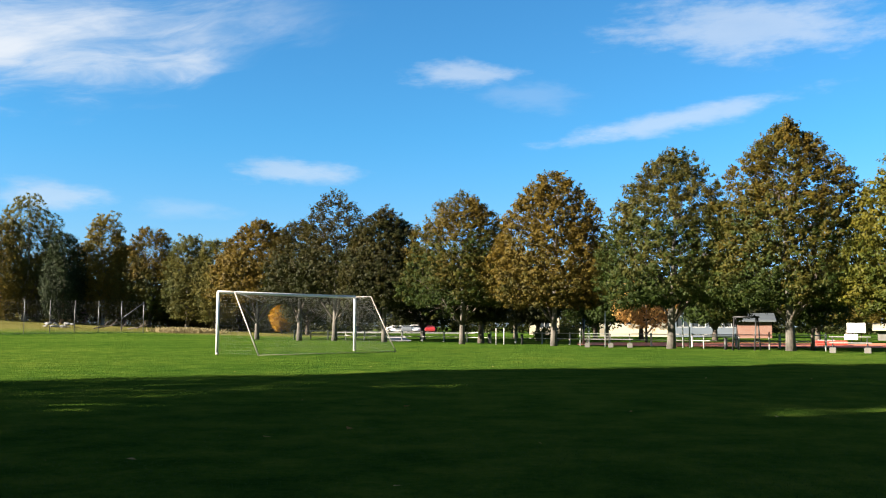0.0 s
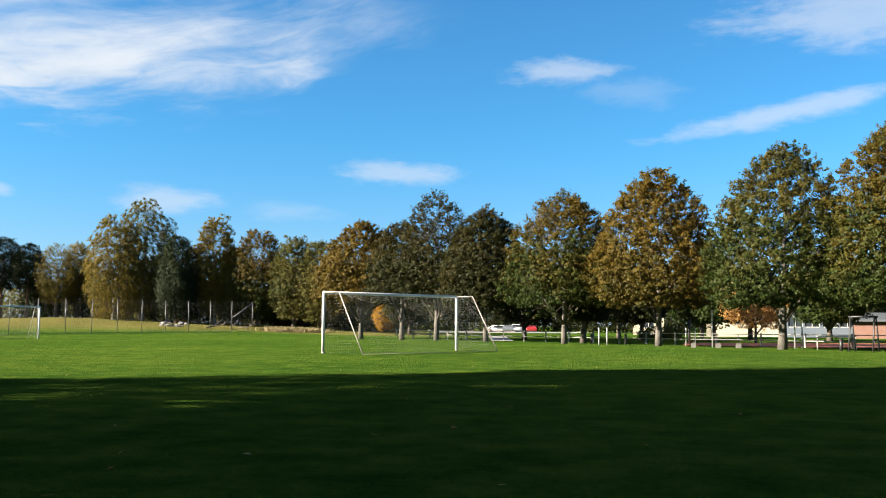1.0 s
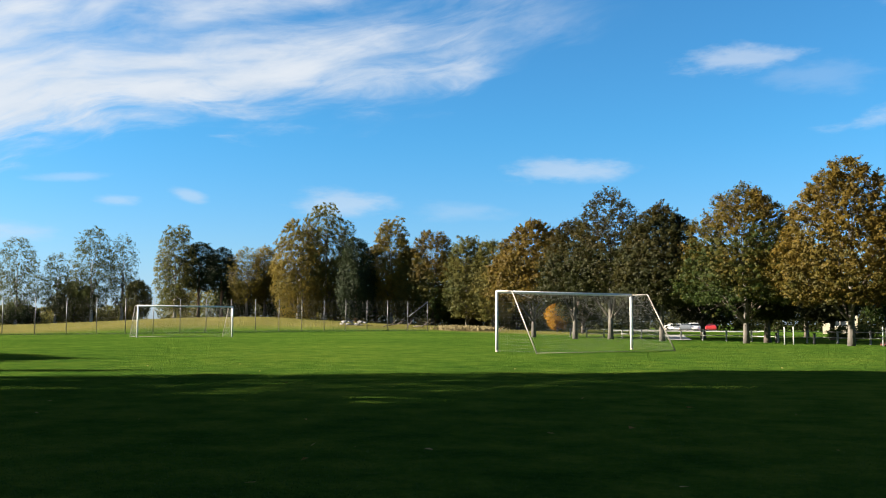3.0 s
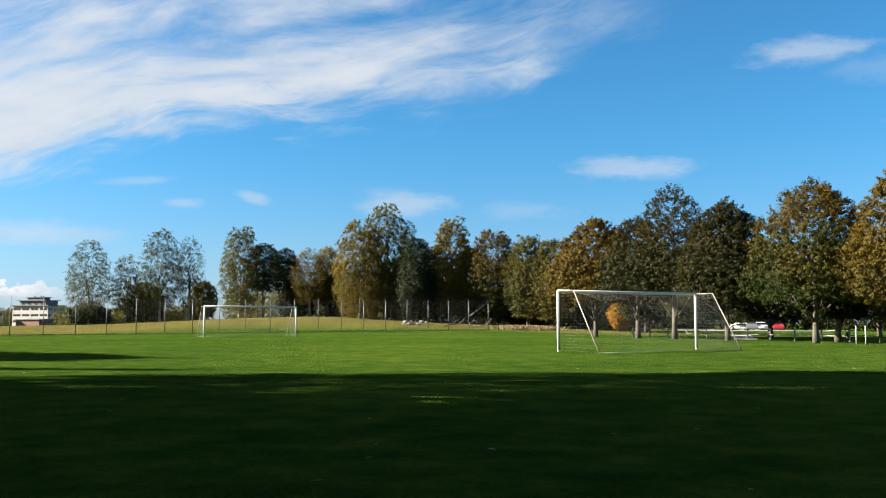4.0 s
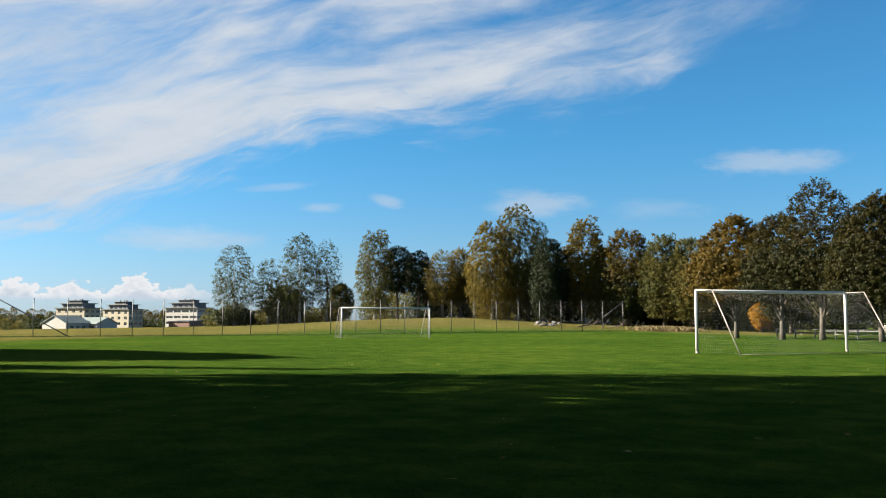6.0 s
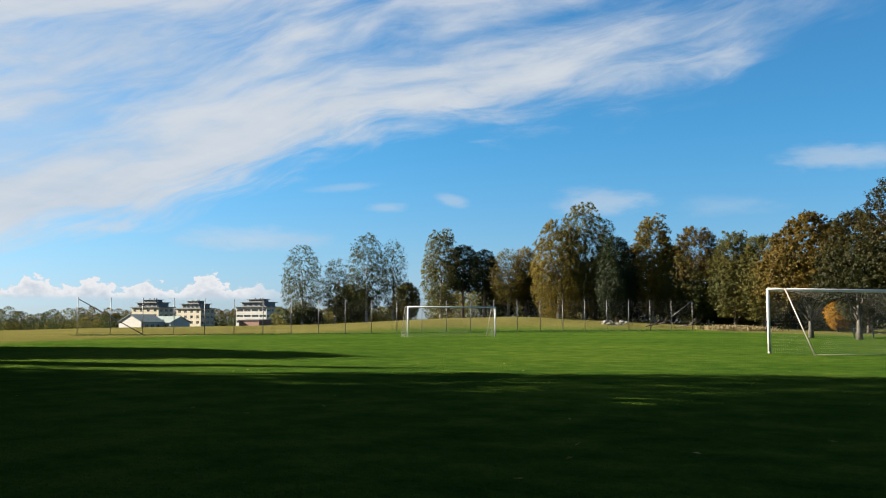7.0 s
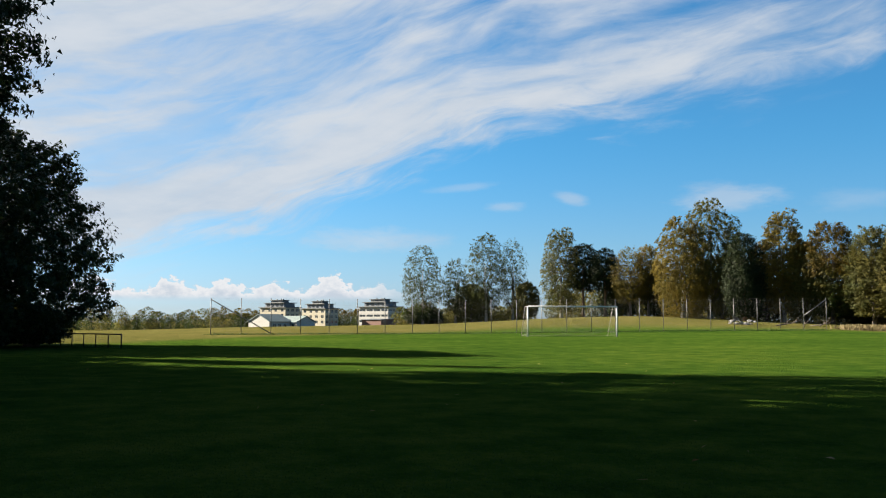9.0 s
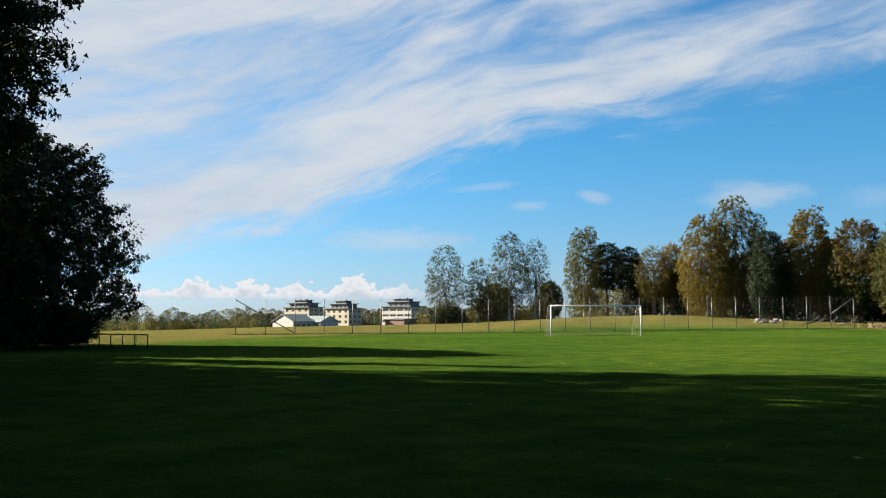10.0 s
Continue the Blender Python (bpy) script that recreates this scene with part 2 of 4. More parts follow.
LEAF_GROVE = leafage("grove_leaves", ((0.0073, 0.0140, 0.0037), (0.0186, 0.0285, 0.0061)), ((0.0272, 0.0299, 0.0061), (0.0492, 0.0439, 0.0079)), 0.15, 0.25, top_first=0.0)
LEAF_BUSH = leafage("golden_bush_leaves", ((0.1415, 0.0817, 0.0061), (0.2074, 0.1144, 0.0079)), ((0.2286, 0.1090, 0.0067), (0.2832, 0.1415, 0.0098)), 0.5, top_first=0.0)
LEAF_APRICOT = leafage("apricot_leaves", ((0.1851, 0.1106, 0.0341), (0.2777, 0.1671, 0.0507)), ((0.3150, 0.1671, 0.0507), (0.4075, 0.2313, 0.0766)), 0.5, top_first=0.0)
WHITE_PAINT = plain("white_paint", (0.3700, 0.3700, 0.3630), (0.5400, 0.5400, 0.5330), 0.4, 0.0, 2.0, 0.001)
DULL_WHITE = plain("weathered_white_paint", (0.2040, 0.2040, 0.1955), (0.3910, 0.3910, 0.3825), 0.55, 0.0, 2.0, 0.001)
RAIL_PAINT = plain("old_grey_rail_paint", (0.1600, 0.1550, 0.1430), (0.2900, 0.2850, 0.2700), 0.7, 0.0, 1.0)
WORN_STEEL = plain("worn_galvanised_steel", (0.14, 0.11, 0.09), (0.34, 0.31, 0.28), 0.6, 0.2, 3.0)
GREY_STEEL = plain("grey_fence_steel", (0.0560, 0.0570, 0.0580), (0.1100, 0.1110, 0.1120), 0.55, 0.5, 2.0)
BLACK_STEEL = plain("black_steel", (0.012, 0.012, 0.013), (0.03, 0.03, 0.032), 0.5, 0.3, 3.0)
TWINE = plain("net_twine", (0.10, 0.105, 0.10), (0.16, 0.165, 0.16), 0.9)
CONCRETE = plain("concrete", (0.0620, 0.0590, 0.0530), (0.1200, 0.1140, 0.1020), 0.9, 0.0, 3.0, 0.004)
RUBBER = plain("black_rubber", (0.012, 0.012, 0.012), (0.03, 0.03, 0.03), 0.8)
TARTAN = plain("red_running_surface", (0.30, 0.075, 0.035), (0.42, 0.12, 0.055), 0.9, 0.0, 0.4, 0.004)
GRAVEL = plain("pale_gravel", (0.1900, 0.1850, 0.1700), (0.2750, 0.2700, 0.2500), 0.95, 0.0, 0.6, 0.01)
RENDER_CREAM = plain("cream_render", (0.2400, 0.2170, 0.1600), (0.3150, 0.2870, 0.2200), 0.85, 0.0, 0.2)
RENDER_WHITE = plain("white_render", (0.2500, 0.2480, 0.2350), (0.3250, 0.3200, 0.3100), 0.85, 0.0, 0.2)
DARK_ROOF = plain("dark_roof_metal", (0.035, 0.042, 0.05), (0.07, 0.08, 0.09), 0.6, 0.2, 0.5)
GREEN_ROOF = plain("grey_green_roof", (0.09, 0.125, 0.12), (0.14, 0.18, 0.175), 0.6, 0.1, 0.5)
DARK_CLAD = plain("dark_cladding", (0.05, 0.065, 0.085), (0.09, 0.11, 0.135), 0.6, 0.1, 0.5)
STONE = plain("grey_boulder", (0.0715, 0.0688, 0.0660), (0.1760, 0.1705, 0.1650), 0.9, 0.0, 1.2, 0.02, 14.0)
RED_MAT = plain("red_foam_mat", (0.2520, 0.0270, 0.0180), (0.3300, 0.0420, 0.0270), 0.7)
FALLEN = leafage("fallen_leaf", ((0.156, 0.090, 0.030), (0.252, 0.180, 0.072)), ((0.270, 0.216, 0.108), (0.360, 0.300, 0.180)), 0.5, 0.2)
BLADE = leafage("grass_blades", ((0.0185, 0.0450, 0.0065), (0.0330, 0.0680, 0.0095)), ((0.0480, 0.0740, 0.0120), (0.0720, 0.0820, 0.0160)), 0.25, 0.2, 0.8)
STRAW = leafage("dry_straw", ((0.1300, 0.1050, 0.0500), (0.1900, 0.1550, 0.0800)), ((0.2000, 0.1550, 0.0850), (0.2600, 0.2050, 0.1200)), 0.4, 0.2, 0.8)


def brickwork():
    m, nodes, bsdf, co = material("brick_wall", 0.9)
    n = nodes.new("ShaderNodeTexBrick")
    turned = nodes.new("ShaderNodeMapping")
    wire(turned.inputs[0], co)
    turned.inputs["Rotation"].default_value = (radians(90), 0, 0)
    wire(n.inputs["Vector"], turned.outputs[0])
    n.inputs["Color1"].default_value, n.inputs["Color2"].default_value, n.inputs["Mortar"].default_value = (0.105, 0.042, 0.028, 1), (0.150, 0.064, 0.044, 1), (0.17, 0.145, 0.13, 1)
    n.inputs["Scale"].default_value, n.inputs["Brick Width"].default_value, n.inputs["Row Height"].default_value, n.inputs["Mortar Size"].default_value = 1.0, 0.25, 0.075, 0.01
    wire(bsdf.inputs["Base Color"], mix_in(nodes, noise_in(nodes, co, 0.6), n.outputs[0], (0.11, 0.050, 0.035)))
    return m


BRICK = brickwork()


def glassy(name, tint, rough=0.08):
    m, nodes, bsdf, co = material(name, rough)
    bsdf.inputs["Base Color"].default_value = (*tint, 1)
    return m


PANE = glassy("dark_window_glass", (0.02, 0.026, 0.032))


def car_paint(name, colour):
    m, nodes, bsdf, co = material(name, 0.3)
    bsdf.inputs["Base Color"].default_value = (*colour, 1)
    bsdf.inputs["Coat Weight"].default_value = 0.6
    return m


CAR_WHITE, CAR_RED, CAR_GREY = car_paint("white_car_paint", (0.75, 0.75, 0.74)), car_paint("red_car_paint", (0.28, 0.02, 0.02)), car_paint("grey_car_paint", (0.10, 0.11, 0.12))

# ---- mesh helpers ----
def box(cx, cy, cz, sx, sy, sz):
    v = [(cx + sx * (i - 0.5), cy + sy * (j - 0.5), cz + sz * (k - 0.5)) for i in (0, 1) for j in (0, 1) for k in (0, 1)]
    return np.array(v), [(0, 1, 3, 2), (4, 6, 7, 5), (0, 4, 5, 1), (2, 3, 7, 6), (0, 2, 6, 4), (1, 5, 7, 3)]


def tube(points, radii, sides=8, capped=True):
    """A tapered tube along a line of points."""
    p = np.array(points, float)
    r = np.broadcast_to(np.array(radii, float), (len(p),))
    run = np.gradient(p, axis=0)
    run /= np.linalg.norm(run, axis=1, keepdims=True) + 1e-9
    side = np.cross(run, np.where(np.abs(run[:, 2:3]) > 0.9, (1.0, 0, 0), (0, 0, 1.0)))
    side /= np.linalg.norm(side, axis=1, keepdims=True) + 1e-9
    up = np.cross(side, run)
    a = np.arange(sides) * 2 * np.pi / sides
    v = (p[:, None] + r[:, None, None] * (np.cos(a)[None, :, None] * side[:, None] + np.sin(a)[None, :, None] * up[:, None])).reshape(-1, 3)
    f = [(i * sides + j, i * sides + (j + 1) % sides, (i + 1) * sides + (j + 1) % sides, (i + 1) * sides + j) for i in range(len(p) - 1) for j in range(sides)]
    if capped:
        f += [tuple(range(sides))[::-1], tuple(range((len(p) - 1) * sides, len(p) * sides))]
    return v, f


def joined(name, pieces, mat, smooth_faces=False):
    """One mesh out of (vertices, faces) pieces."""
    verts, faces, start = [], [], 0
    for v, f in pieces:
        verts.append(np.asarray(v, float))
        faces += [tuple(i + start for i in q) for q in f]
        start += len(v)
    data = bpy.data.meshes.new(name)
    data.from_pydata(np.concatenate(verts).tolist(), [], faces)
    data.materials.append(mat)
    if smooth_faces:
        data.polygons.foreach_set("use_smooth", [True] * len(data.polygons))
    data.update()
    return data


def softened(data, width, segments=2):
    """Bevel the sharp edges of a mesh."""
    bm = bmesh.new()
    bm.from_mesh(data)
    bmesh.ops.recalc_face_normals(bm, faces=bm.faces[:])
    bmesh.ops.bevel(bm, geom=[e for e in bm.edges if e.is_manifold and e.calc_face_angle() > 0.5], offset=width, segments=segments, affect="EDGES", clamp_overlap=True)
    bm.to_mesh(data)
    bm.free()
    return data


def part(name, data, parent, label="", m=None):
    ob = new(name, data)
    ob.parent = parent
    if m is not None:
        ob.matrix_basis = m
    if label:
        tagged(ob, label)
    return ob


def thing(name, label, category, m, group="", kind=""):
    ob = new(name)
    ob.empty_display_size = 0.3
    ob.matrix_basis = m
    return tagged(ob, label, category, group, kind)


def spot(bearing, distance):
    """Ground point at a bearing in degrees to the left of straight ahead."""
    a = radians(bearing)
    return -math.sin(a) * distance, math.cos(a) * distance


# ---- ground ----
CREST_BEARING = [-90, -5, 8, 14, 18.4, 22.8, 26, 29.4, 34.6, 38.2, 42.4, 47.2, 54.2, 59.3, 62.2, 70, 100]
CREST_HEIGHT = [0, 0, 0.05, 0.60, 1.10, 1.50, 1.80, 2.05, 1.75, 1.30, 0.82, 0.58, 0.28, -0.2, -0.5, -0.7, -0.7]


def ease(x, lo, hi):
    s = np.clip((x - lo) / (hi - lo), 0, 1)
    return s * s * (3 - 2 * s)


def ground_height(x, y):
    r, a = np.hypot(x, y), np.degrees(np.arctan2(-x, y))
    a = np.where(np.abs(a) > 100, 100 * np.sign(a), a)
    crest = np.interp(a, CREST_BEARING, CREST_HEIGHT)
    return crest * ease(r, 76, 130) ** 1.7 - (2.2 + crest) * ease(r, 150, 420)


def build_ground():
    rings = np.concatenate([np.linspace(0.6, 30, 40), np.linspace(31, 170, 110), np.geomspace(175, 4500, 34)])
    turns = np.radians(np.concatenate([np.arange(-100, 100, 1.0), np.arange(100, 260, 5.0)]))
    rr, tt = np.meshgrid(rings, turns, indexing="ij")
    x, y = -np.sin(tt) * rr, np.cos(tt) * rr
    z = ground_height(x, y)
    rough = np.array([noise.noise((px * 0.25, py * 0.25, 0.0)) for px, py in zip(x.ravel(), y.ravel())]).reshape(x.shape)
    z = z + rough * 0.035 * np.clip(rr / 20, 0, 1) * (rr < 160)
    n, m = x.shape
    verts = np.concatenate([[[0, 0, 0]], np.stack([x, y, z], -1).reshape(-1, 3)])
    faces = [(0, 1 + j, 1 + (j + 1) % m) for j in range(m)]
    faces += [(1 + i * m + j, 1 + (i + 1) * m + j, 1 + (i + 1) * m + (j + 1) % m, 1 + i * m + (j + 1) % m) for i in range(n - 1) for j in range(m)]
    data = bpy.data.meshes.new("ground")
    data.from_pydata(verts.tolist(), [], faces)
    data.materials.append(TURF)
    data.polygons.foreach_set("use_smooth", [True] * len(data.polygons))
    # dry meadow starts behind the fence line
    bearing = np.degrees(tt)
    start = np.interp(bearing, [-30, 0, 12, 18, 36, 45, 50, 55, 61, 68], [72, 80, 95, 103, 102, 90, 79, 67, 53, 47])
    meadow = ease(rr, start - 4, start + 8) * ease(bearing, 2, 12) * (bearing < 75)
    data.attributes.new("meadow", "FLOAT", "POINT").data.foreach_set("value", np.concatenate([[0.0], meadow.ravel()]).astype(np.float32))
    data.update()
    return tagged(new("ground", data), "mown green playing field rising to a dry meadow", "lawn", kind="structure")


GROUND = build_ground()


def rest(x, y):
    return float(ground_height(np.array(float(x)), np.array(float(y))))

# ---- trees ----
def shape_linden(h):
    return np.clip((1 - np.clip(h, 0, 1) ** 2.6) ** 0.72 * np.clip(h * 2.4 + 0.62, 0, 1), 0.05, 1.0)


def shape_round(h):
    return np.sqrt(np.clip(1 - (2 * h - 0.9) ** 2 * 0.85, 0.02, 1))


def shape_cone(h):
    return np.clip((1 - h) ** 0.75 * np.clip(h * 6 + 0.55, 0, 1), 0.06, 1)


def shape_tall(h):
    return np.clip(np.sin(np.pi * np.clip(h * 0.80 + 0.14, 0, 1)) ** 0.6, 0.12, 1)


def leaf_points(rng, centres, size, droop=0.0, outward=None):
    """Separate pointed leaves at the given places, facing up and out of their clump."""
    n = len(centres)
    face = rng.normal(size=(n, 3)) * 0.55 + (0, 0, 0.45)
    if outward is not None:
        face = face + outward * 1.1
    face /= np.linalg.norm(face, axis=1, keepdims=True) + 1e-9
    axis = rng.normal(size=(n, 3)) - (0, 0, 0.5 + droop)
    axis -= face * (axis * face).sum(1, keepdims=True)
    axis /= np.linalg.norm(axis, axis=1, keepdims=True) + 1e-9
    side = np.cross(axis, face)
    long = size * rng.uniform(0.6, 1.3, (n, 1))
    wide = long * rng.uniform(0.5, 0.8, (n, 1))
    return np.stack([centres + axis * long * 0.6, centres + side * wide * 0.6 - axis * long * 0.4, centres - side * wide * 0.6 - axis * long * 0.4], 1).reshape(-1, 3)


def loose_mesh(name, v, mat, corners=3):
    """A mesh of separate faces, each of that many corners."""
    n = len(v) // corners
    data = bpy.data.meshes.new(name)
    data.vertices.add(len(v))
    data.vertices.foreach_set("co", v.astype(np.float32).ravel())
    data.loops.add(len(v))
    data.loops.foreach_set("vertex_index", np.arange(len(v), dtype=np.int32))
    data.polygons.add(n)
    data.polygons.foreach_set("loop_start", np.arange(n, dtype=np.int32) * corners)
    data.polygons.foreach_set("loop_total", np.full(n, corners, dtype=np.int32))
    data.materials.append(mat)
    data.update(calc_edges=True)
    return data


def limb_line(rng, start, end, bend=0.12, steps=6, sag=0.0):
    s = np.linspace(0, 1, steps)[:, None]
    start, end = np.array(start), np.array(end)
    long = np.linalg.norm(end - start)
    wob = np.cumsum(rng.normal(size=(steps, 3)) * bend * long / steps, axis=0)
    wob -= wob[0]
    line = start + (end - start) * s + wob * np.sqrt(s)
    line[:, 2] += (np.sin(s[:, 0] * np.pi) * 0.10 - sag * s[:, 0] ** 2) * long
    return line


def tree(name, label, at, height, radius, crown_base, shape, leaf_mat, bark_mat, seed, clumps=210, per=85, leaf=0.15, clump=0.5, trunk=0.24, droop=0.0, hollow=0.22, lean=0.0, group="", limbs=15, stems=1, sparse_top=0.0, flat=False, fill=0.3, ragged=0.17, skirt=0.0):
    rng = np.random.default_rng(seed)
    x, y = at
    ob = thing(name, label, "tree", pose(x, y, rest(x, y) - 0.04), group)
    span = height - crown_base
    wood, boughs = [], []
    tips = []
    for s in range(stems):
        a = rng.uniform(0, 6.28)
        foot = np.array([math.cos(a), math.sin(a), 0]) * (0.0 if stems == 1 else 0.35)
        top = np.array([lean + foot[0] * 3, foot[1] * 3, crown_base + span * 0.62])
        line = limb_line(rng, foot, top, 0.07, 12)
        line[0, :2] = foot[:2]
        rad = trunk * (1 - np.linspace(0, 1, 12) * 0.85)
        rad[0] *= 1.25
        rad[1] *= 1.08
        wood.append(tube(line, rad, 9))
        for k in range(limbs // stems):
            h = rng.uniform(-0.12, 0.72)
            z0 = max(crown_base * 0.62, crown_base + (h - 0.14) * span)
            j = int(np.clip(np.searchsorted(line[:, 2], z0), 1, 11))
            base = line[j] * 0.5 + line[j - 1] * 0.5
            b = k * 2.4 + rng.uniform(-0.5, 0.5)
            hh = float(np.clip(h + rng.uniform(0.08, 0.3), 0.16, 0.93))
            reach = radius * float(shape(np.array(hh))) * rng.uniform(0.55, 0.8)
            end = np.array([math.cos(b) * reach + lean * hh, math.sin(b) * reach, crown_base + hh * span])
            limb = limb_line(rng, base, end, 0.2, 7, droop * 0.15)
            r0 = rad[j] * rng.uniform(0.42, 0.68)
            boughs.append(tube(limb, r0 * (1 - np.linspace(0, 1, 7) * 0.85), 5))
            tips.append(limb[-1])
            for q in range(3):
                root = limb[rng.integers(2, 6)]
                end2 = root + (limb[-1] - root) * 0.5 + np.clip(rng.normal(size=3), -1, 1) * radius * 0.18
                twig = limb_line(rng, root, end2, 0.25, 5, droop * 0.3)
                boughs.append(tube(twig, r0 * 0.4 * (1 - np.linspace(0, 1, 5) * 0.8), 4))
                tips.append(twig[-1])
    part("trunk", joined("trunk", wood, bark_mat, True), ob)
    part("branching", joined("branching", boughs, DARK_BARK, True), ob, "dark spreading boughs and twigs")
    # leafy sprays fill the outer part of the crown, each reaching along its own twig
    tries = rng.uniform(0, 1, clumps * 6)
    h = tries[rng.uniform(0, 1, clumps * 6) < shape(tries)][:clumps]
    n = len(h)
    b = rng.uniform(0, 2 * np.pi, n)
    lumps = np.array([noise.noise((math.cos(q) * 1.5 + seed, math.sin(q) * 1.5, z * 3.6)) + 0.5 * noise.noise((math.cos(q) * 4 + seed, math.sin(q) * 4, z * 9)) for q, z in zip(b, h)])
    deep = hollow + (1 - hollow) * rng.uniform(0, 1, n) ** 0.5
    reach = (radius - clump * 0.45) * shape(h) * deep * (1 + ragged * lumps)
    centres = np.stack([np.cos(b) * reach + lean * h, np.sin(b) * reach, crown_base + h * (span - clump * 0.5) * (1 + 0.05 * lumps)], 1)
    # the outer boughs hang lower than the leaves round the trunk
    centres[:, 2] += skirt * np.clip(1.15 - reach / (0.8 * radius), 0, 1) * (1 - h) ** 3
    centres = np.concatenate([centres, np.array(tips)])
    n = len(centres)
    up = np.clip((centres[:, 2] - crown_base) / span, 0, 1)
    sizes = clump * rng.uniform(0.6, 1.3, n)
    radial = centres - (lean * 0.5, 0, 0)
    radial[:, 2] = 0
    radial /= np.linalg.norm(radial, axis=1, keepdims=True) + 1e-9
    along = radial + rng.normal(size=(n, 3)) * 0.5
    along[:, 2] += (0.0 if flat else 0.15 + 1.1 * up ** 2) - 2.2 * droop
    along /= np.linalg.norm(along, axis=1, keepdims=True) + 1e-9
    across = np.cross(along, (0, 0, 1.0)) + rng.normal(size=(n, 3)) * 0.15
    across /= np.linalg.norm(across, axis=1, keepdims=True) + 1e-9
    upper = np.cross(across, along)
    count = np.maximum(5, per * (1 - fill) * (sizes / clump) ** 1.6 * (1 - sparse_top * up)).astype(int)
    which = np.repeat(np.arange(n), count)
    ball = rng.normal(size=(len(which), 3))
    ball *= (rng.uniform(0, 1, (len(which), 1)) ** 0.42) / (np.linalg.norm(ball, axis=1, keepdims=True) + 1e-9)
    # a spray narrows to its tip
    taper = 1.0 - 0.45 * np.clip(ball[:, 0], 0, 1)
    scale = sizes[which][:, None]
    offset = scale * (along[which] * ball[:, :1] * 1.05 + across[which] * (ball[:, 1] * taper)[:, None] * 0.72 + upper[which] * (ball[:, 2] * taper)[:, None] * (0.26 if flat else 0.45))
    places = centres[which] + offset
    out = offset / (np.linalg.norm(offset, axis=1, keepdims=True) + 1e-9)
    whole = places - (0, 0, crown_base + span * 0.4)
    out = out * 0.9 + 0.45 * whole / (np.linalg.norm(whole, axis=1, keepdims=True) + 1e-9)
    # loose leaves between the sprays, in broad lobes
    m = int(len(which) * fill / (1 - fill))
    tries = rng.uniform(0, 1, m * 4)
    h = tries[rng.uniform(0, 1, m * 4) < shape(tries) * (1 - sparse_top * tries)][:m]
    m = len(h)
    b = rng.uniform(0, 2 * np.pi, m)
    lobes = np.array([noise.noise((math.cos(q) * 1.9 + seed, math.sin(q) * 1.9, z * 5.5)) for q, z in zip(b, h)])
    reach = radius * 0.94 * shape(h) * np.sqrt(rng.uniform(hollow, 1, m)) * (1 + 0.3 * lobes)
    loose = np.stack([np.cos(b) * reach + lean * h, np.sin(b) * reach, crown_base + h * span * 0.97 - droop * rng.uniform(0, 1.5, m)], 1)
    loose[:, 2] += skirt * np.clip(1.15 - reach / (0.8 * radius), 0, 1) * (1 - h) ** 3
    heart = loose - (0, 0, crown_base + span * 0.4)
    places = np.concatenate([places, loose])
    out = np.concatenate([out, heart / (np.linalg.norm(heart, axis=1, keepdims=True) + 1e-9)])
    places[:, 2] = np.maximum(places[:, 2], 0.25)
    part("crown", loose_mesh("crown", leaf_points(rng, places, leaf, droop, out), leaf_mat), ob)
    return ob


ROW = "row of lindens along the field"
linden = dict(fill=0.12, skirt=1.3, shape=shape_linden, bark_mat=BARK, group=ROW)
tree("linden_tree", "full linden with olive leaves turning brown at the top", spot(-21.1, 45.2), 11.2, 4.1, 1.45, leaf_mat=LEAF_MIXED, seed=4, clumps=1923, per=55, leaf=0.111, clump=0.31, trunk=0.206, **linden)
tree("linden_tree", "tall linden with olive green leaves and forked trunk", spot(-14.2, 47.4), 10.5, 4.0, 1.55, leaf_mat=LEAF_GREEN, seed=5, clumps=1724, per=51, leaf=0.111, clump=0.31, trunk=0.206, lean=0.2, **linden)
tree("linden_tree", "linden with rusty orange autumn leaves", spot(-7.0, 52.9), 10.6, 4.1, 1.65, leaf_mat=LEAF_RUSTY, seed=6, clumps=1724, per=49, leaf=0.118, clump=0.31, trunk=0.181, **linden)
tree("linden_tree", "rounded linden with brownish green leaves", spot(-1.2, 57.2), 9.9, 4.1, 1.80, leaf_mat=LEAF_MIXED, seed=7, clumps=1598, per=43, leaf=0.118, clump=0.31, trunk=0.172, **linden)
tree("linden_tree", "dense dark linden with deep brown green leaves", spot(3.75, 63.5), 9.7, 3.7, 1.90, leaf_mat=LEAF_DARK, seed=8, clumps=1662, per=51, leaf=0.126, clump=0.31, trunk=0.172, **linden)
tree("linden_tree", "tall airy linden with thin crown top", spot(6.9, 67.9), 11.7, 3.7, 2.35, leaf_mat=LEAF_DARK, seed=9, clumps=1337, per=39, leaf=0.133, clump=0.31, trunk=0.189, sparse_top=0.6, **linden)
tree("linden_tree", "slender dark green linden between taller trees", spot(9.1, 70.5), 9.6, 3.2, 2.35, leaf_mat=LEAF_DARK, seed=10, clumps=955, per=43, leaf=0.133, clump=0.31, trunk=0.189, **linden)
tree("linden_tree", "broad linden with golden brown leaves", spot(11.7, 76.4), 10.1, 4.4, 2.35, leaf_mat=LEAF_RUSTY, seed=11, clumps=1466, per=43, leaf=0.148, clump=0.31, trunk=0.181, **linden)
tree("linden_tree", "linden with yellow green leaves at the row's end", spot(-28.4, 43.0), 9.3, 3.9, 1.15, leaf_mat=LEAF_YELLOW, seed=12, clumps=1535, per=49, leaf=0.118, clump=0.31, trunk=0.189, **linden)

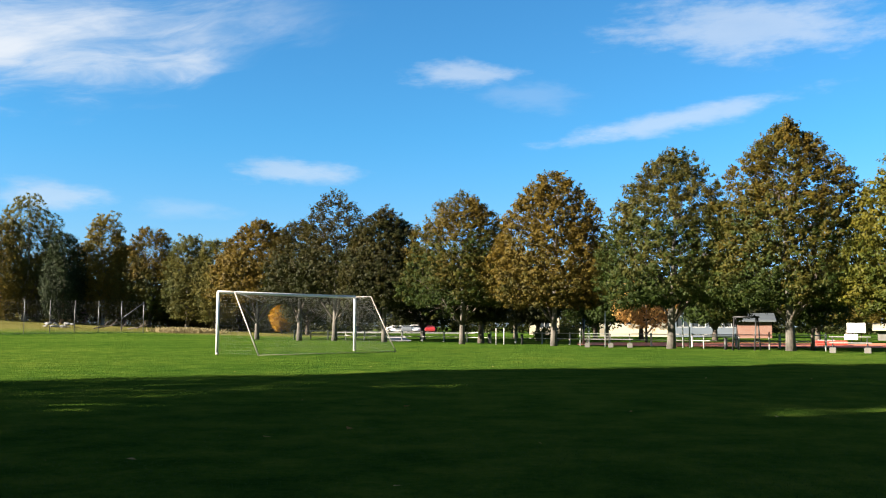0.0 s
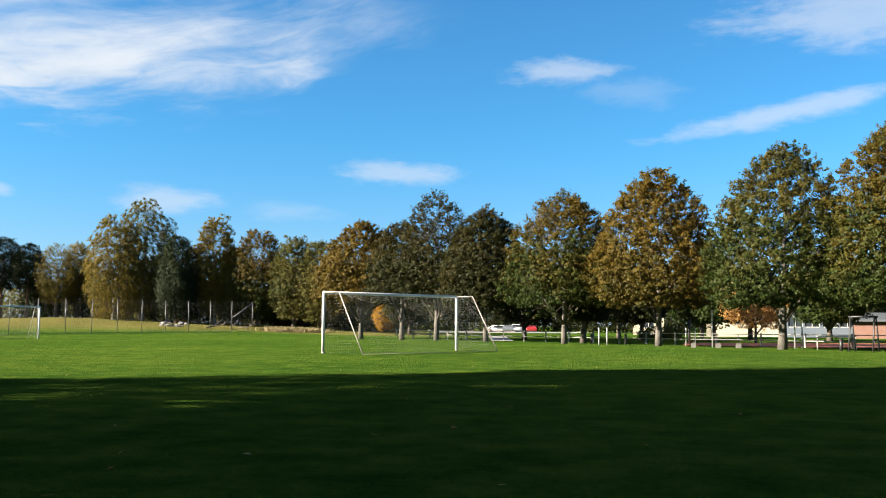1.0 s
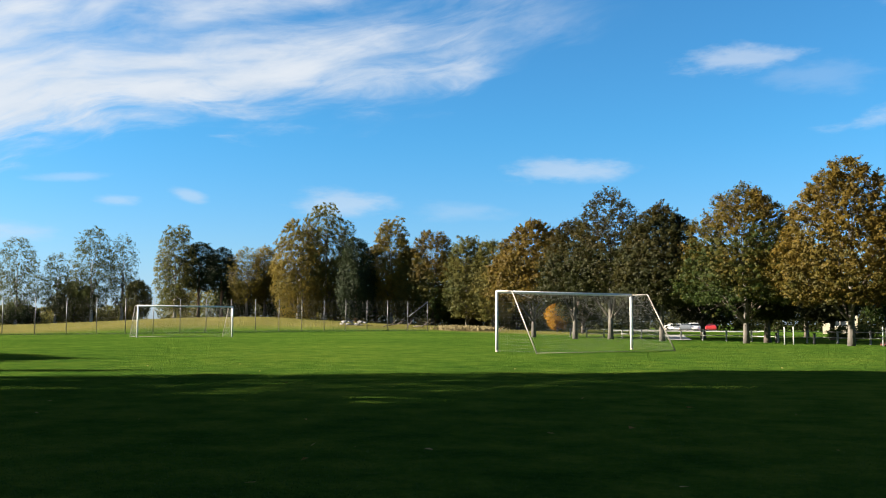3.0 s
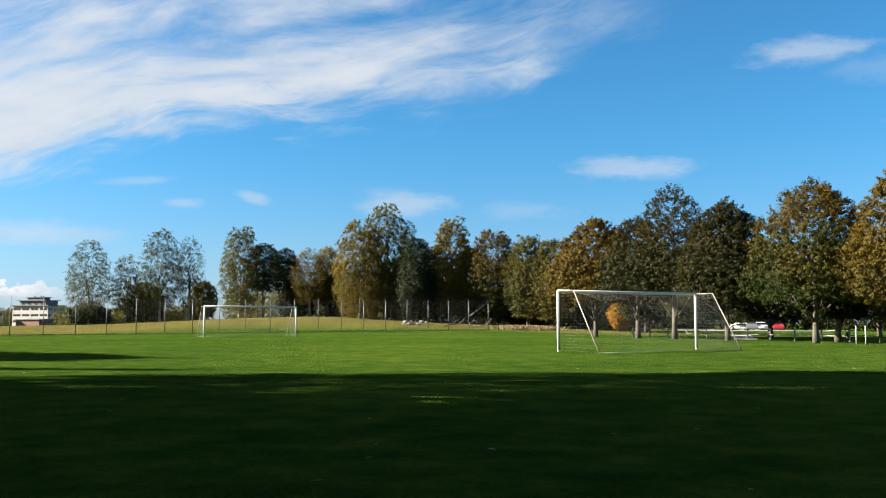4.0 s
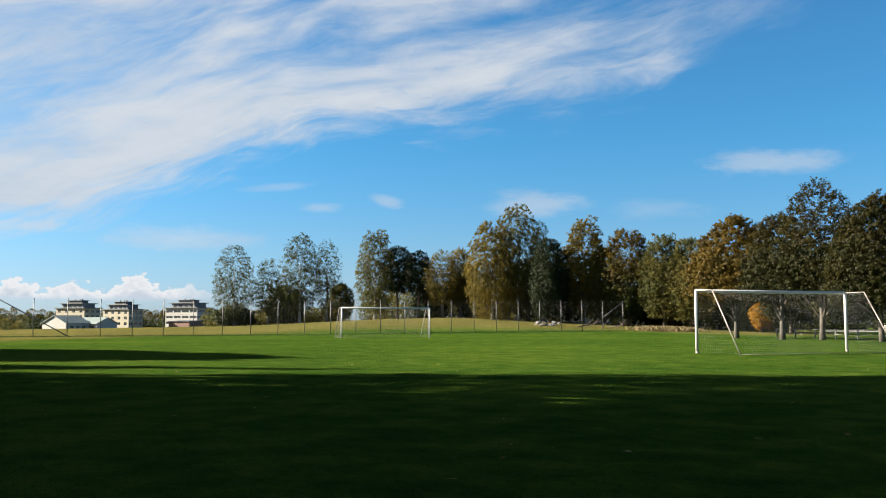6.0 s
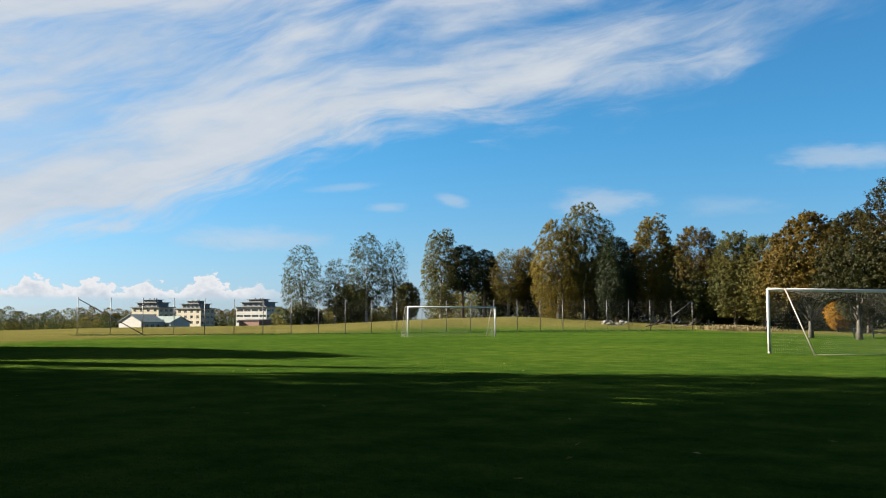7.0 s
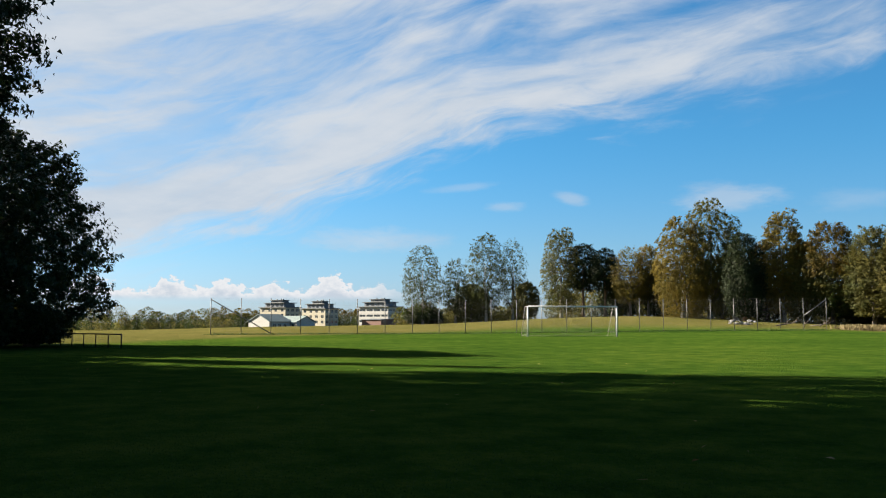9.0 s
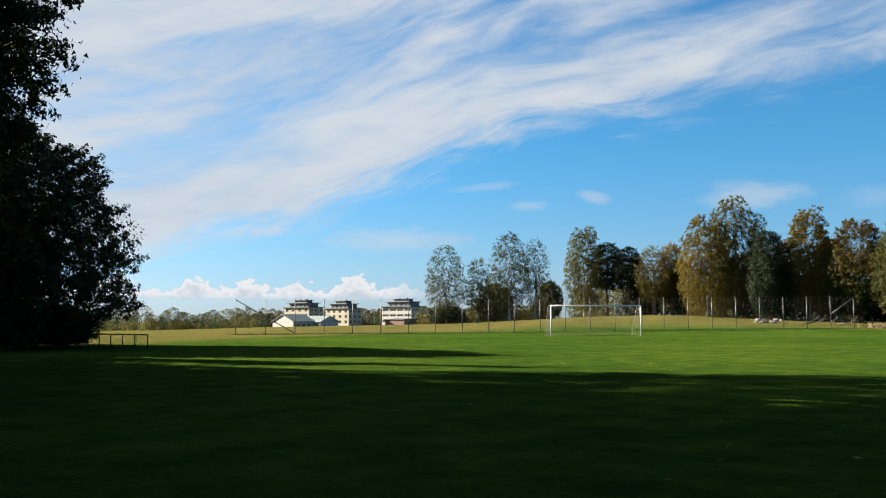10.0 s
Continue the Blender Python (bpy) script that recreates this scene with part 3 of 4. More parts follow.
BACK = "trees behind the row"
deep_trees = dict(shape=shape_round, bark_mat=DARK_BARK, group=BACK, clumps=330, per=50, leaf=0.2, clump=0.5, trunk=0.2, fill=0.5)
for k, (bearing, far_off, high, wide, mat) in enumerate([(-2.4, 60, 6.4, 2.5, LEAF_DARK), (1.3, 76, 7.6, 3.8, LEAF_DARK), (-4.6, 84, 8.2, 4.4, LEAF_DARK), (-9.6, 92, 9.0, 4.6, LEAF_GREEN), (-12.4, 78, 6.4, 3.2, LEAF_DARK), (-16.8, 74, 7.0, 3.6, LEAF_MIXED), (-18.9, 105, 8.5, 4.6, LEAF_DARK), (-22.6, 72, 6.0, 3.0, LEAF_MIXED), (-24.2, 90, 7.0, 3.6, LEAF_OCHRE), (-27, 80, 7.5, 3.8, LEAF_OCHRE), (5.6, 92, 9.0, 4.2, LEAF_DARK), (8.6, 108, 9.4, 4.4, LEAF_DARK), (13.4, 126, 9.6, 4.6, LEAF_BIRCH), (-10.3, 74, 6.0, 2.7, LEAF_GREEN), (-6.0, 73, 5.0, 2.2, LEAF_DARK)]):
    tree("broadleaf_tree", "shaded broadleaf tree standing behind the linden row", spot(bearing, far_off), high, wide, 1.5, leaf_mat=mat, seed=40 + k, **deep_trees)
tree("young_tree", "small open tree with apricot autumn leaves", spot(-12.7, 66), 4.9, 2.6, 1.1, shape_round, LEAF_APRICOT, BARK, 61, clumps=230, per=36, leaf=0.13, clump=0.36, trunk=0.1, limbs=10)
tree("golden_bush", "round golden orange bush beyond the goal", spot(10.2, 112), 4.0, 1.6, 0.5, shape_round, LEAF_BUSH, BARK, 62, clumps=90, per=90, leaf=0.16, clump=0.35, trunk=0.08, limbs=8)
tree("shrub", "low yellow shrub behind the rail fence", spot(-7.2, 68), 1.3, 2.0, 0.1, shape_round, LEAF_YELLOW, BARK, 64, clumps=90, per=40, leaf=0.12, clump=0.3, trunk=0.05, limbs=6)
tree("young_tree", "small rusty tree beside a linden trunk", spot(-22.3, 47.5), 3.6, 1.3, 1.2, shape_round, LEAF_MIXED, DARK_BARK, 63, clumps=70, per=40, leaf=0.13, clump=0.35, trunk=0.1, limbs=8)

HILL = "wood on the meadow hill"
def hill(name, label, bearing, far_off, top, wide, base, shape, mat, bark_mat, seed, **more):
    # the wood's edge runs obliquely, so that its front stands in the sun
    nearer = far_off
    far_off += (bearing - 28) * 1.0
    wide *= far_off / nearer
    at = spot(bearing, far_off)
    high = 1.14 + far_off * math.tan(radians(top * 1.045 + 0.05)) - rest(*at)
    settings = dict(clumps=620, per=74, leaf=0.16, clump=0.46, fill=0.3, ragged=0.24, trunk=0.22, group=HILL, limbs=14)
    settings.update(more)
    return tree(name, label, at, high, wide, base, shape, mat, bark_mat, seed, **settings)


hill("birch_tree", "airy pale birch with thin drooping twigs", 42.9, 135, 4.75, 3.4, 2.2, shape_tall, LEAF_PALE, BIRCH_BARK, 80, per=30, droop=0.5, sparse_top=0.4)
hill("birch_tree", "low pale birch among taller birches", 40.8, 138, 3.9, 2.6, 1.6, shape_tall, LEAF_PALE, BIRCH_BARK, 81, per=30, clumps=325, droop=0.4)
hill("birch_tree", "birch with olive grey autumn leaves", 38.85, 134, 5.45, 3.4, 2.0, shape_tall, LEAF_PALE, BIRCH_BARK, 82, per=32, droop=0.6)
hill("birch_tree", "slim pale birch with sparse leaves", 37.15, 136, 5.15, 2.4, 2.4, shape_tall, LEAF_PALE, BIRCH_BARK, 83, per=30, clumps=325, droop=0.7, sparse_top=0.3)
hill("broadleaf_tree", "low ochre bushy tree at the wood's edge", 36.3, 133, 2.5, 2.2, 0.6, shape_round, LEAF_BIRCH, DARK_BARK, 84, clumps=244)
hill("birch_tree", "tall birch with yellow green hanging leaves", 34.1, 128, 5.75, 3.1, 1.2, shape_tall, LEAF_BIRCH, BIRCH_BARK, 85, droop=0.7, per=48)
hill("pine_tree", "dark pine with bare lower trunk", 32.7, 131, 4.85, 2.8, 4.2, shape_round, LEAF_PINE, PINE_BARK, 86, clumps=244, per=78, clump=0.75, hollow=0.3, flat=True)
hill("pine_tree", "dark pine with ragged flat crown", 31.35, 130, 4.55, 2.6, 4.0, shape_round, LEAF_PINE, PINE_BARK, 87, clumps=217, per=78, clump=0.75, hollow=0.3, flat=True)
hill("maple_tree", "light ochre tree with open crown", 29.8, 129, 4.6, 3.0, 1.8, shape_round, LEAF_OCHRE, BARK, 88, per=30, sparse_top=0.4)
hill("maple_tree", "ochre yellow tree with thin branches", 28.7, 132, 4.65, 2.4, 2.0, shape_tall, LEAF_OCHRE, BARK, 89, per=30)
hill("birch_tree", "large weeping birch with golden brown leaves", 26.6, 126, 6.25, 4.2, 0.8, shape_tall, LEAF_OCHRE, BIRCH_BARK, 90, clumps=651, droop=1.0, trunk=0.3)
hill("birch_tree", "tallest weeping birch with olive grey top", 25.0, 129, 7.25, 4.4, 1.0, shape_tall, LEAF_BIRCH, BIRCH_BARK, 91, clumps=705, droop=0.9, trunk=0.32)
hill("birch_tree", "thin birch top leaning from the wood", 23.5, 131, 6.3, 2.0, 4.0, shape_tall, LEAF_BIRCH, BIRCH_BARK, 92, clumps=217, per=30, droop=0.8)
hill("spruce_tree", "dark green conifer in the wood", 23.0, 126, 5.25, 3.0, 0.6, shape_tall, LEAF_PINE, PINE_BARK, 93, clump=0.5, per=70, clumps=620, fill=0.5)
hill("birch_tree", "birch with yellow crown above darker trees", 20.75, 130, 6.4, 3.5, 1.4, shape_tall, LEAF_OCHRE, BIRCH_BARK, 94, droop=0.4)
hill("broadleaf_tree", "dark olive broadleaf tree of the wood", 19.5, 131, 4.7, 3.6, 0.9, shape_round, LEAF_BIRCH, DARK_BARK, 95)
hill("broadleaf_tree", "broad brown green tree of the wood", 18.1, 131, 5.75, 4.3, 1.0, shape_tall, LEAF_MIXED, DARK_BARK, 96, clumps=597)
hill("broadleaf_tree", "yellow green tree at the wood's end", 15.9, 130, 5.3, 3.8, 1.2, shape_tall, LEAF_BIRCH, BARK, 97)
hill("broadleaf_tree", "pale yellow green tree behind the lindens", 14.2, 130, 5.1, 4.0, 1.2, shape_tall, LEAF_BIRCH, BARK, 98)
for k, (bearing, top, mat) in enumerate([(42.9, 1.0, LEAF_MIXED), (39.8, 2.4, LEAF_PALE), (24.3, 4.2, LEAF_MIXED), (21.75, 4.9, LEAF_MIXED), (17.0, 4.2, LEAF_BIRCH), (15.2, 4.3, LEAF_BIRCH), (12.7, 4.5, LEAF_BIRCH), (30.6, 2.6, LEAF_MIXED), (27.8, 3.4, LEAF_MIXED)]):
    hill("broadleaf_tree", "dark undergrowth tree filling the wood", bearing, 137 - k % 3, top, 3.4, 0.3, shape_round, mat, DARK_BARK, 110 + k, clumps=150, per=60, leaf=0.3)

GROVE = "dark trees beside the field"
grove = dict(leaf_mat=LEAF_GROVE, bark_mat=DARK_BARK, group=GROVE, trunk=0.35)
tree("broadleaf_tree", "dark low-branched tree with dense leaves", spot(70.8, 46), 11.8, 7.4, 0.4, shape_linden, seed=130, clumps=1500, per=80, leaf=0.17, hollow=0.05, clump=0.5, **grove)
tall = tree("ash_tree", "tall dark tree with long hanging leaves", (-20.2, 5.7), 15.0, 3.15, 5.0, shape_round, seed=131, ragged=0.3, fill=0.12, clumps=820, per=85, leaf=0.105, clump=0.38, droop=0.25, **grove)
tree("ash_tree", "tall dark tree rising behind a smaller one", (-28.6, 8.2), 21.0, 3.5, 7.4, shape_round, seed=149, clumps=420, per=90, leaf=0.16, clump=0.55, droop=0.2, **grove)
# unseen trees beside and behind the camera, added to block sun and skylight
dense = tree("broadleaf_tree", "tall dense dark tree added out of view for shade", (-33.3, -3.4), 19.0, 5.6, 1.2, shape_round, seed=132, fill=0.5, clumps=270, per=80, leaf=0.50, clump=0.9, **grove)
for k, (x, y, turn, size) in enumerate([(-28, -6, 70, 1.0), (-31, -14, 200, 1.05), (-26, -22, 310, 1.0), (-36, -29, 30, 1.1), (-42, -4, 120, 1.0), (-41, -9, 15, 0.95), (-28, -0.4, 160, 0.8),
                                        (-13.5, -5, 80, 1.3), (-8, -11, 140, 1.4), (3, -10, 215, 1.35), (13, -11, 300, 1.4), (-50, -12, 220, 1.1), (-12, -22, 20, 1.0), (-1, -18, 260, 0.95), (11, -21, 100, 1.05), (22, -16, 330, 0.9), (-20, -3, 45, 1.0), (-22.2, 0.2, 190, 0.75), (-17, -11, 290, 1.0)]):
    twin = copy_thing(dense, pose(x, y, rest(x, y), 0, 0, turn))
    twin.scale = (size, size, size)
# unseen enlarged copy, added for the shadow it throws across the lawn
twin = copy_thing(tall, pose(-22.9, 1.2, 0, 0, 0, 140))
twin.scale = (1.35, 1.35, 1.54)
twin = copy_thing(dense, pose(*spot(71.5, 54), 0, 0, 0, 75))
twin.scale = (0.62, 0.62, 0.62)
# out-of-view trees, sized and placed to shape shadow bands on the lawn
for x, y, high, wide, form, seed in [(-27.2, 4.7, 10.1, 2.9, shape_round, 142), (-43.0, 7.3, 14.8, 2.3, shape_cone, 143), (-38.0, 4.8, 11.6, 3.1, shape_round, 144), (-37.3, 2.8, 14.6, 3.4, shape_round, 146), (-53.8, 7.4, 13.2, 3.4, shape_round, 147)]:
    tree("broadleaf_tree", "slim dark tree added out of view for its shadow", (x, y), high, wide, 0.5, form, seed=seed, clumps=130, per=70, leaf=0.3, hollow=0.05, clump=0.8, **grove)
# high crowns added out of view to fill and extend the lawn's shadow
tree("broadleaf_tree", "slender high-crowned tree added out of view for its shadow", (-28.3, 4.5), 20.5, 2.4, 12.6, shape_round, seed=148, clumps=110, per=60, leaf=0.3, hollow=0.05, clump=0.8, **grove)
tree("broadleaf_tree", "slender high-crowned tree added out of view for its shadow", (-29.5, 9.2), 25.5, 3.8, 13.8, shape_round, seed=145, clumps=300, per=60, leaf=0.3, hollow=0.05, clump=0.8, **grove)
tree("shrub", "low dark shrub under the grove trees", spot(70.5, 43), 2.4, 2.6, 0.1, shape_round, seed=140, clumps=90, per=60, leaf=0.16, clump=0.5, **grove)
tree("shrub", "dark shrub beside the low net fence", spot(66.5, 47), 2.0, 2.0, 0.1, shape_round, seed=141, clumps=80, per=60, leaf=0.16, clump=0.45, **grove)


def undergrowth():
    """Bushes and saplings that close the wood at its foot."""
    rng = np.random.default_rng(151)
    clouds = []
    for bearing in np.arange(9, 44.5, 0.22):
        if 34.9 < bearing < 36.0:
            continue
        d = rng.uniform(138, 154) + (bearing - 28) * 1.0
        x, y = spot(bearing + rng.normal() * 0.1, d)
        high = rng.uniform(2.6, 5.0) * (0.6 if bearing > 36 else 1.0)
        n = 420
        h, b, q = rng.uniform(0, 1, n), rng.uniform(0, 6.28, n), np.sqrt(rng.uniform(0.05, 1, n))
        r = 1.7 * shape_round(h) * q
        clouds.append(np.stack([x + np.cos(b) * r, y + np.sin(b) * r, rest(x, y) + h * high], 1))
    return tagged(new("undergrowth", loose_mesh("undergrowth", leaf_points(rng, np.concatenate(clouds), 0.32), LEAF_BIRCH)), "dark undergrowth at the foot of the wood", "undergrowth", kind="stuff")


undergrowth()


def far_wood(label, bearings, near, far, low, high, seed, mat, leaf=0.75, wide=2.8, n=420):
    """Distant wood: many small crowns merging into one ragged belt."""
    rng = np.random.default_rng(seed)
    clouds = []
    for bearing in bearings:
        spread = wide * rng.uniform(0.55, 1.7)
        d = rng.uniform(near, far)
        x, y = spot(bearing + rng.normal() * 0.1, d)
        tall_one = rng.uniform(low, high) * (1.25 if bearing > 61 else 1.0)
        h = rng.uniform(0.02, 1, n)
        b, q = rng.uniform(0, 6.28, n), np.sqrt(rng.uniform(0.1, 1, n))
        r = spread * shape_round(h) * q
        clouds.append(np.stack([x + np.cos(b) * r, y + np.sin(b) * r, rest(x, y) + h * tall_one], 1))
    return tagged(new("far_wood", loose_mesh("far_wood", leaf_points(rng, np.concatenate(clouds), leaf), mat)), label, "woodland", kind="stuff")


far_wood("distant belt of autumn woodland behind the field", np.arange(40, 56, 0.13), 540, 620, 7, 13, 150, LEAF_MIXED, 0.75, 3.6, 520)
far_wood("distant belt of autumn woodland behind the field", np.arange(54.5, 78, 0.22), 330, 460, 3.5, 8.6, 152, LEAF_MIXED, 0.4, 2.8, 900)
far_wood("yellowing trees in the distant woodland belt", np.arange(54.9, 84, 0.93), 325, 400, 3.5, 8.0, 154, LEAF_BIRCH, 0.5, 2.8, 700)
far_wood("dark belt of trees beyond the running track", np.arange(-36, 13, 0.26), 150, 185, 5.5, 9.0, 153, LEAF_DARK, 0.5, 2.2)

# ---- football goals ----
WIDE, HIGH, TOP_BACK, FOOT_BACK = 7.44, 2.44, 1.03, 2.6


def cord(points, r=0.0015):
    return tube(points, r, 3, False)


def goal_net():
    pieces = []
    def surface(u, v):
        sag = 0.72 * 4 * u * (1 - u)
        if v < 0.25:
            s = v / 0.25
            return (0.06 + u * (WIDE - 0.12), -TOP_BACK * s, HIGH - sag * s ** 1.5)
        s = (v - 0.25) / 0.75
        top = HIGH - sag
        return (0.06 + u * (WIDE - 0.12), -TOP_BACK - (FOOT_BACK - TOP_BACK) * s - 0.10 * math.sin(math.pi * s), top * (1 - s) + 0.02)
    for i in range(84):
        pieces.append(cord([surface(i / 83, j / 16) for j in range(17)]))
    for j in range(1, 41):
        pieces.append(cord([surface(i / 24, j / 40) for i in range(25)]))
    for x in (0.05, WIDE - 0.05):
        for k in range(20):
            z = 0.06 + k * 0.12
            pieces.append(cord([(x, 0, z), (x, -(FOOT_BACK + (TOP_BACK - FOOT_BACK) * z / HIGH), z)]))
        for k in range(21):
            y = 0.06 + k * 0.12
            z = HIGH if y < TOP_BACK else HIGH * (FOOT_BACK - y) / (FOOT_BACK - TOP_BACK)
            pieces.append(cord([(x, -y, 0.02), (x, -y, z)]))
    return joined("net", pieces, TWINE)


def football_goal(label, m):
    ob = thing("football_goal", label, "goal", m, "pair of football goals")
    for x in (0, WIDE):
        part("post", joined("post", [tube([(x, 0, -0.05), (x, 0, 1.2), (x, 0, HIGH + 0.02)], 0.06, 16)], WHITE_PAINT, True), ob)
        part("socket", joined("socket", [tube([(x, -0.015, -0.04), (x, -0.015, 0.06)], 0.066, 12)], WORN_STEEL, True), ob, "grey ground socket")
        part("side_arm", joined("side_arm", [tube([(x, 0, HIGH), (x, -TOP_BACK, HIGH)], 0.022, 8)], WORN_STEEL, True), ob)
        part("stay", joined("stay", [tube([(x, -TOP_BACK, HIGH), (x, -(TOP_BACK + FOOT_BACK) / 2, HIGH / 2), (x, -FOOT_BACK, 0)], 0.024, 8)], WORN_STEEL, True), ob, "rusty sloping steel stay")
    part("crossbar", joined("crossbar", [tube([(0, 0, HIGH), (WIDE / 2, 0, HIGH - 0.01), (WIDE, 0, HIGH)], 0.06, 16)], WHITE_PAINT, True), ob)
    part("ground_bar", joined("ground_bar", [tube([(0, -FOOT_BACK, 0.03), (WIDE, -FOOT_BACK, 0.03)], 0.012, 6)], WORN_STEEL, True), ob)
    part("net", goal_net(), ob, "slack pale string net")
    return ob


football_goal("white football goal with sagging net on the lawn", pose(-8.85, 35.25, 0, 0, 0, 49.7))
football_goal("white football goal far across the lawn", pose(-38.1, 64.2, rest(-38, 64), 0, 0, 228.4))

# ---- ball fence behind the far goal ----
def ball_fence():
    a, b = Vector((*spot(56.2, 85.5), 0)), Vector((*spot(18.45, 102.5), 0))
    # the posts stand on a slightly bowed line
    count, height = 25, 3.35
    ob = thing("ball_fence", "tall wire mesh fence with grey steel posts", "fence", pose(0, 0, 0))
    feet = []
    for k in range(count):
        s = k / (count - 1)
        p = a.lerp(b, s)
        p.x += -2.0 * math.sin(math.pi * s) * 0.45
        p.y += 2.0 * math.sin(math.pi * s) * 0.9
        p.z = rest(p.x, p.y)
        feet.append(p)
    shaft = joined("post", [tube([(0, 0, -0.05), (0, 0, height)], 0.037, 8), tube([(0, 0, height), (0, 0, height + 0.02)], 0.047, 8)], GREY_STEEL, True)
    for p in feet:
        part("post", shaft, ob, "", Matrix.Translation(p))
    wires = []
    for k in range(count - 1):
        p, q = feet[k], feet[k + 1]
        for z in np.arange(0.05, height, 0.15):
            wires.append(tube([p + Vector((0, 0, z)), q + Vector((0, 0, z))], 0.0015, 3, False))
        for s in np.linspace(0, 1, 19)[1:]:
            r = p.lerp(q, s)
            wires.append(tube([r + Vector((0, 0, 0.05)), r + Vector((0, 0, height - 0.03))], 0.0015, 3, False))
    part("wire_mesh", joined("wire_mesh", wires, GREY_STEEL), ob, "thin grey wire mesh")
    for n0, n1, z0, z1 in ((0, 2, height - 0.1, 0.1), (24, 23, height - 0.1, 1.5)):
        part("brace", joined("brace", [tube([feet[n0] + Vector((0, 0, z0)), feet[n1] + Vector((0, 0, z1))], 0.045, 8)], GREY_STEEL, True), ob, "sloping end brace")


ball_fence()

# ---- low rail fence along the lindens ----
def rail_fence():
    ob = thing("rail_fence", "low weathered white rail fence behind the lindens", "fence", pose(0, 0, 0))
    nodes = [spot(9.4, 79), spot(5.0, 72), spot(-1.5, 62.5), spot(-8.0, 57), spot(-13.0, 53.5), spot(-18.0, 51.5), spot(-23.0, 50.5)]
    feet = []
    for (ax, ay), (bx, by) in zip(nodes, nodes[1:]):
        n = max(2, round(math.hypot(bx - ax, by - ay) / 2.4))
        feet += [(ax + (bx - ax) * k / n, ay + (by - ay) * k / n) for k in range(n)]
    feet.append(nodes[-1])
    stake = softened(joined("post", [box(0, 0, 0.36, 0.09, 0.09, 0.82)], RAIL_PAINT), 0.012)
    for x, y in feet:
        part("post", stake, ob, "", pose(x, y, rest(x, y), 0, 0, 35))
    for (ax, ay), (bx, by) in zip(feet, feet[1:]):
        for z in (0.70, 0.36):
            part("rail", joined("rail", [tube([(ax, ay, rest(ax, ay) + z), (bx, by, rest(bx, by) + z)], 0.03, 6)], RAIL_PAINT, True), ob)


rail_fence()


def marker_post(bearing, far_off, high, r=0.035, mat=DULL_WHITE, label="white painted steel post beside the rail fence"):
    ob = thing("marker_post", label, "post", pose(*spot(bearing, far_off), 0), "posts by the track")
    part("shaft", joined("shaft", [tube([(0, 0, -0.05), (0, 0, high)], r, 10)], mat, True), ob)
    part("cap", joined("cap", [tube([(0, 0, high), (0, 0, high + 0.03)], r * 1.25, 10)], mat, True), ob)


for bearing, far_off, high in ((-3.36, 54.6, 0.98), (-3.86, 54.7, 1.0), (-8.65, 53, 1.0), (-9.2, 53, 1.0), (-10.2, 51.5, 2.0), (-14.9, 50, 1.75), (-15.3, 50, 1.1), (-19.9, 47.5, 0.85), (-23.0, 45.5, 0.8)):
    marker_post(bearing, far_off, high)
for bearing, far_off, high in ((-5.0, 56, 0.62), (-17.4, 46.5, 0.55), (-8.85, 55, 1.6), (-2.9, 60, 0.6)):
    marker_post(bearing, far_off, high, 0.08, BLACK_STEEL, "short dark post on the lawn's edge")


def bench(label, at, turn, blocks, rails):
    """Spectator bench: concrete blocks, steel legs and white boards."""
    ob = thing("bench", label, "bench", pose(*at, 0, 0, 0, turn), "benches by the track")
    half = max(abs(b) for b in blocks)
    block = softened(joined("block", [box(0, 0, 0.11, 0.27, 0.42, 0.26)], CONCRETE), 0.02)
    for b in blocks:
        part("block", block, ob, "square concrete foot", pose(b, 0, 0))
        part("leg", joined("leg", [tube([(b, 0, 0.2), (b, 0, 0.42)], 0.03, 8), tube([(b, 0.12, 0.2), (b, 0.25, 0.72)], 0.025, 8)], BLACK_STEEL, True), ob)
    for y, z in rails:
        part("board", softened(joined("board", [box(0, y, z, half * 2 + 0.3, 0.13, 0.035)], RAIL_PAINT), 0.008), ob)
    return ob


bench("long white boarded bench on concrete blocks", spot(-10.4, 50.1), -8, (-1.15, 0.12, 1.15), ((-0.1, 0.44), (0.07, 0.44), (0.2, 0.60), (0.26, 0.74)))
bench("boarded bench on two concrete blocks", spot(-24.3, 43.4), -22, (-0.7, 0.7), ((-0.1, 0.44), (0.07, 0.44), (0.26, 0.70)))


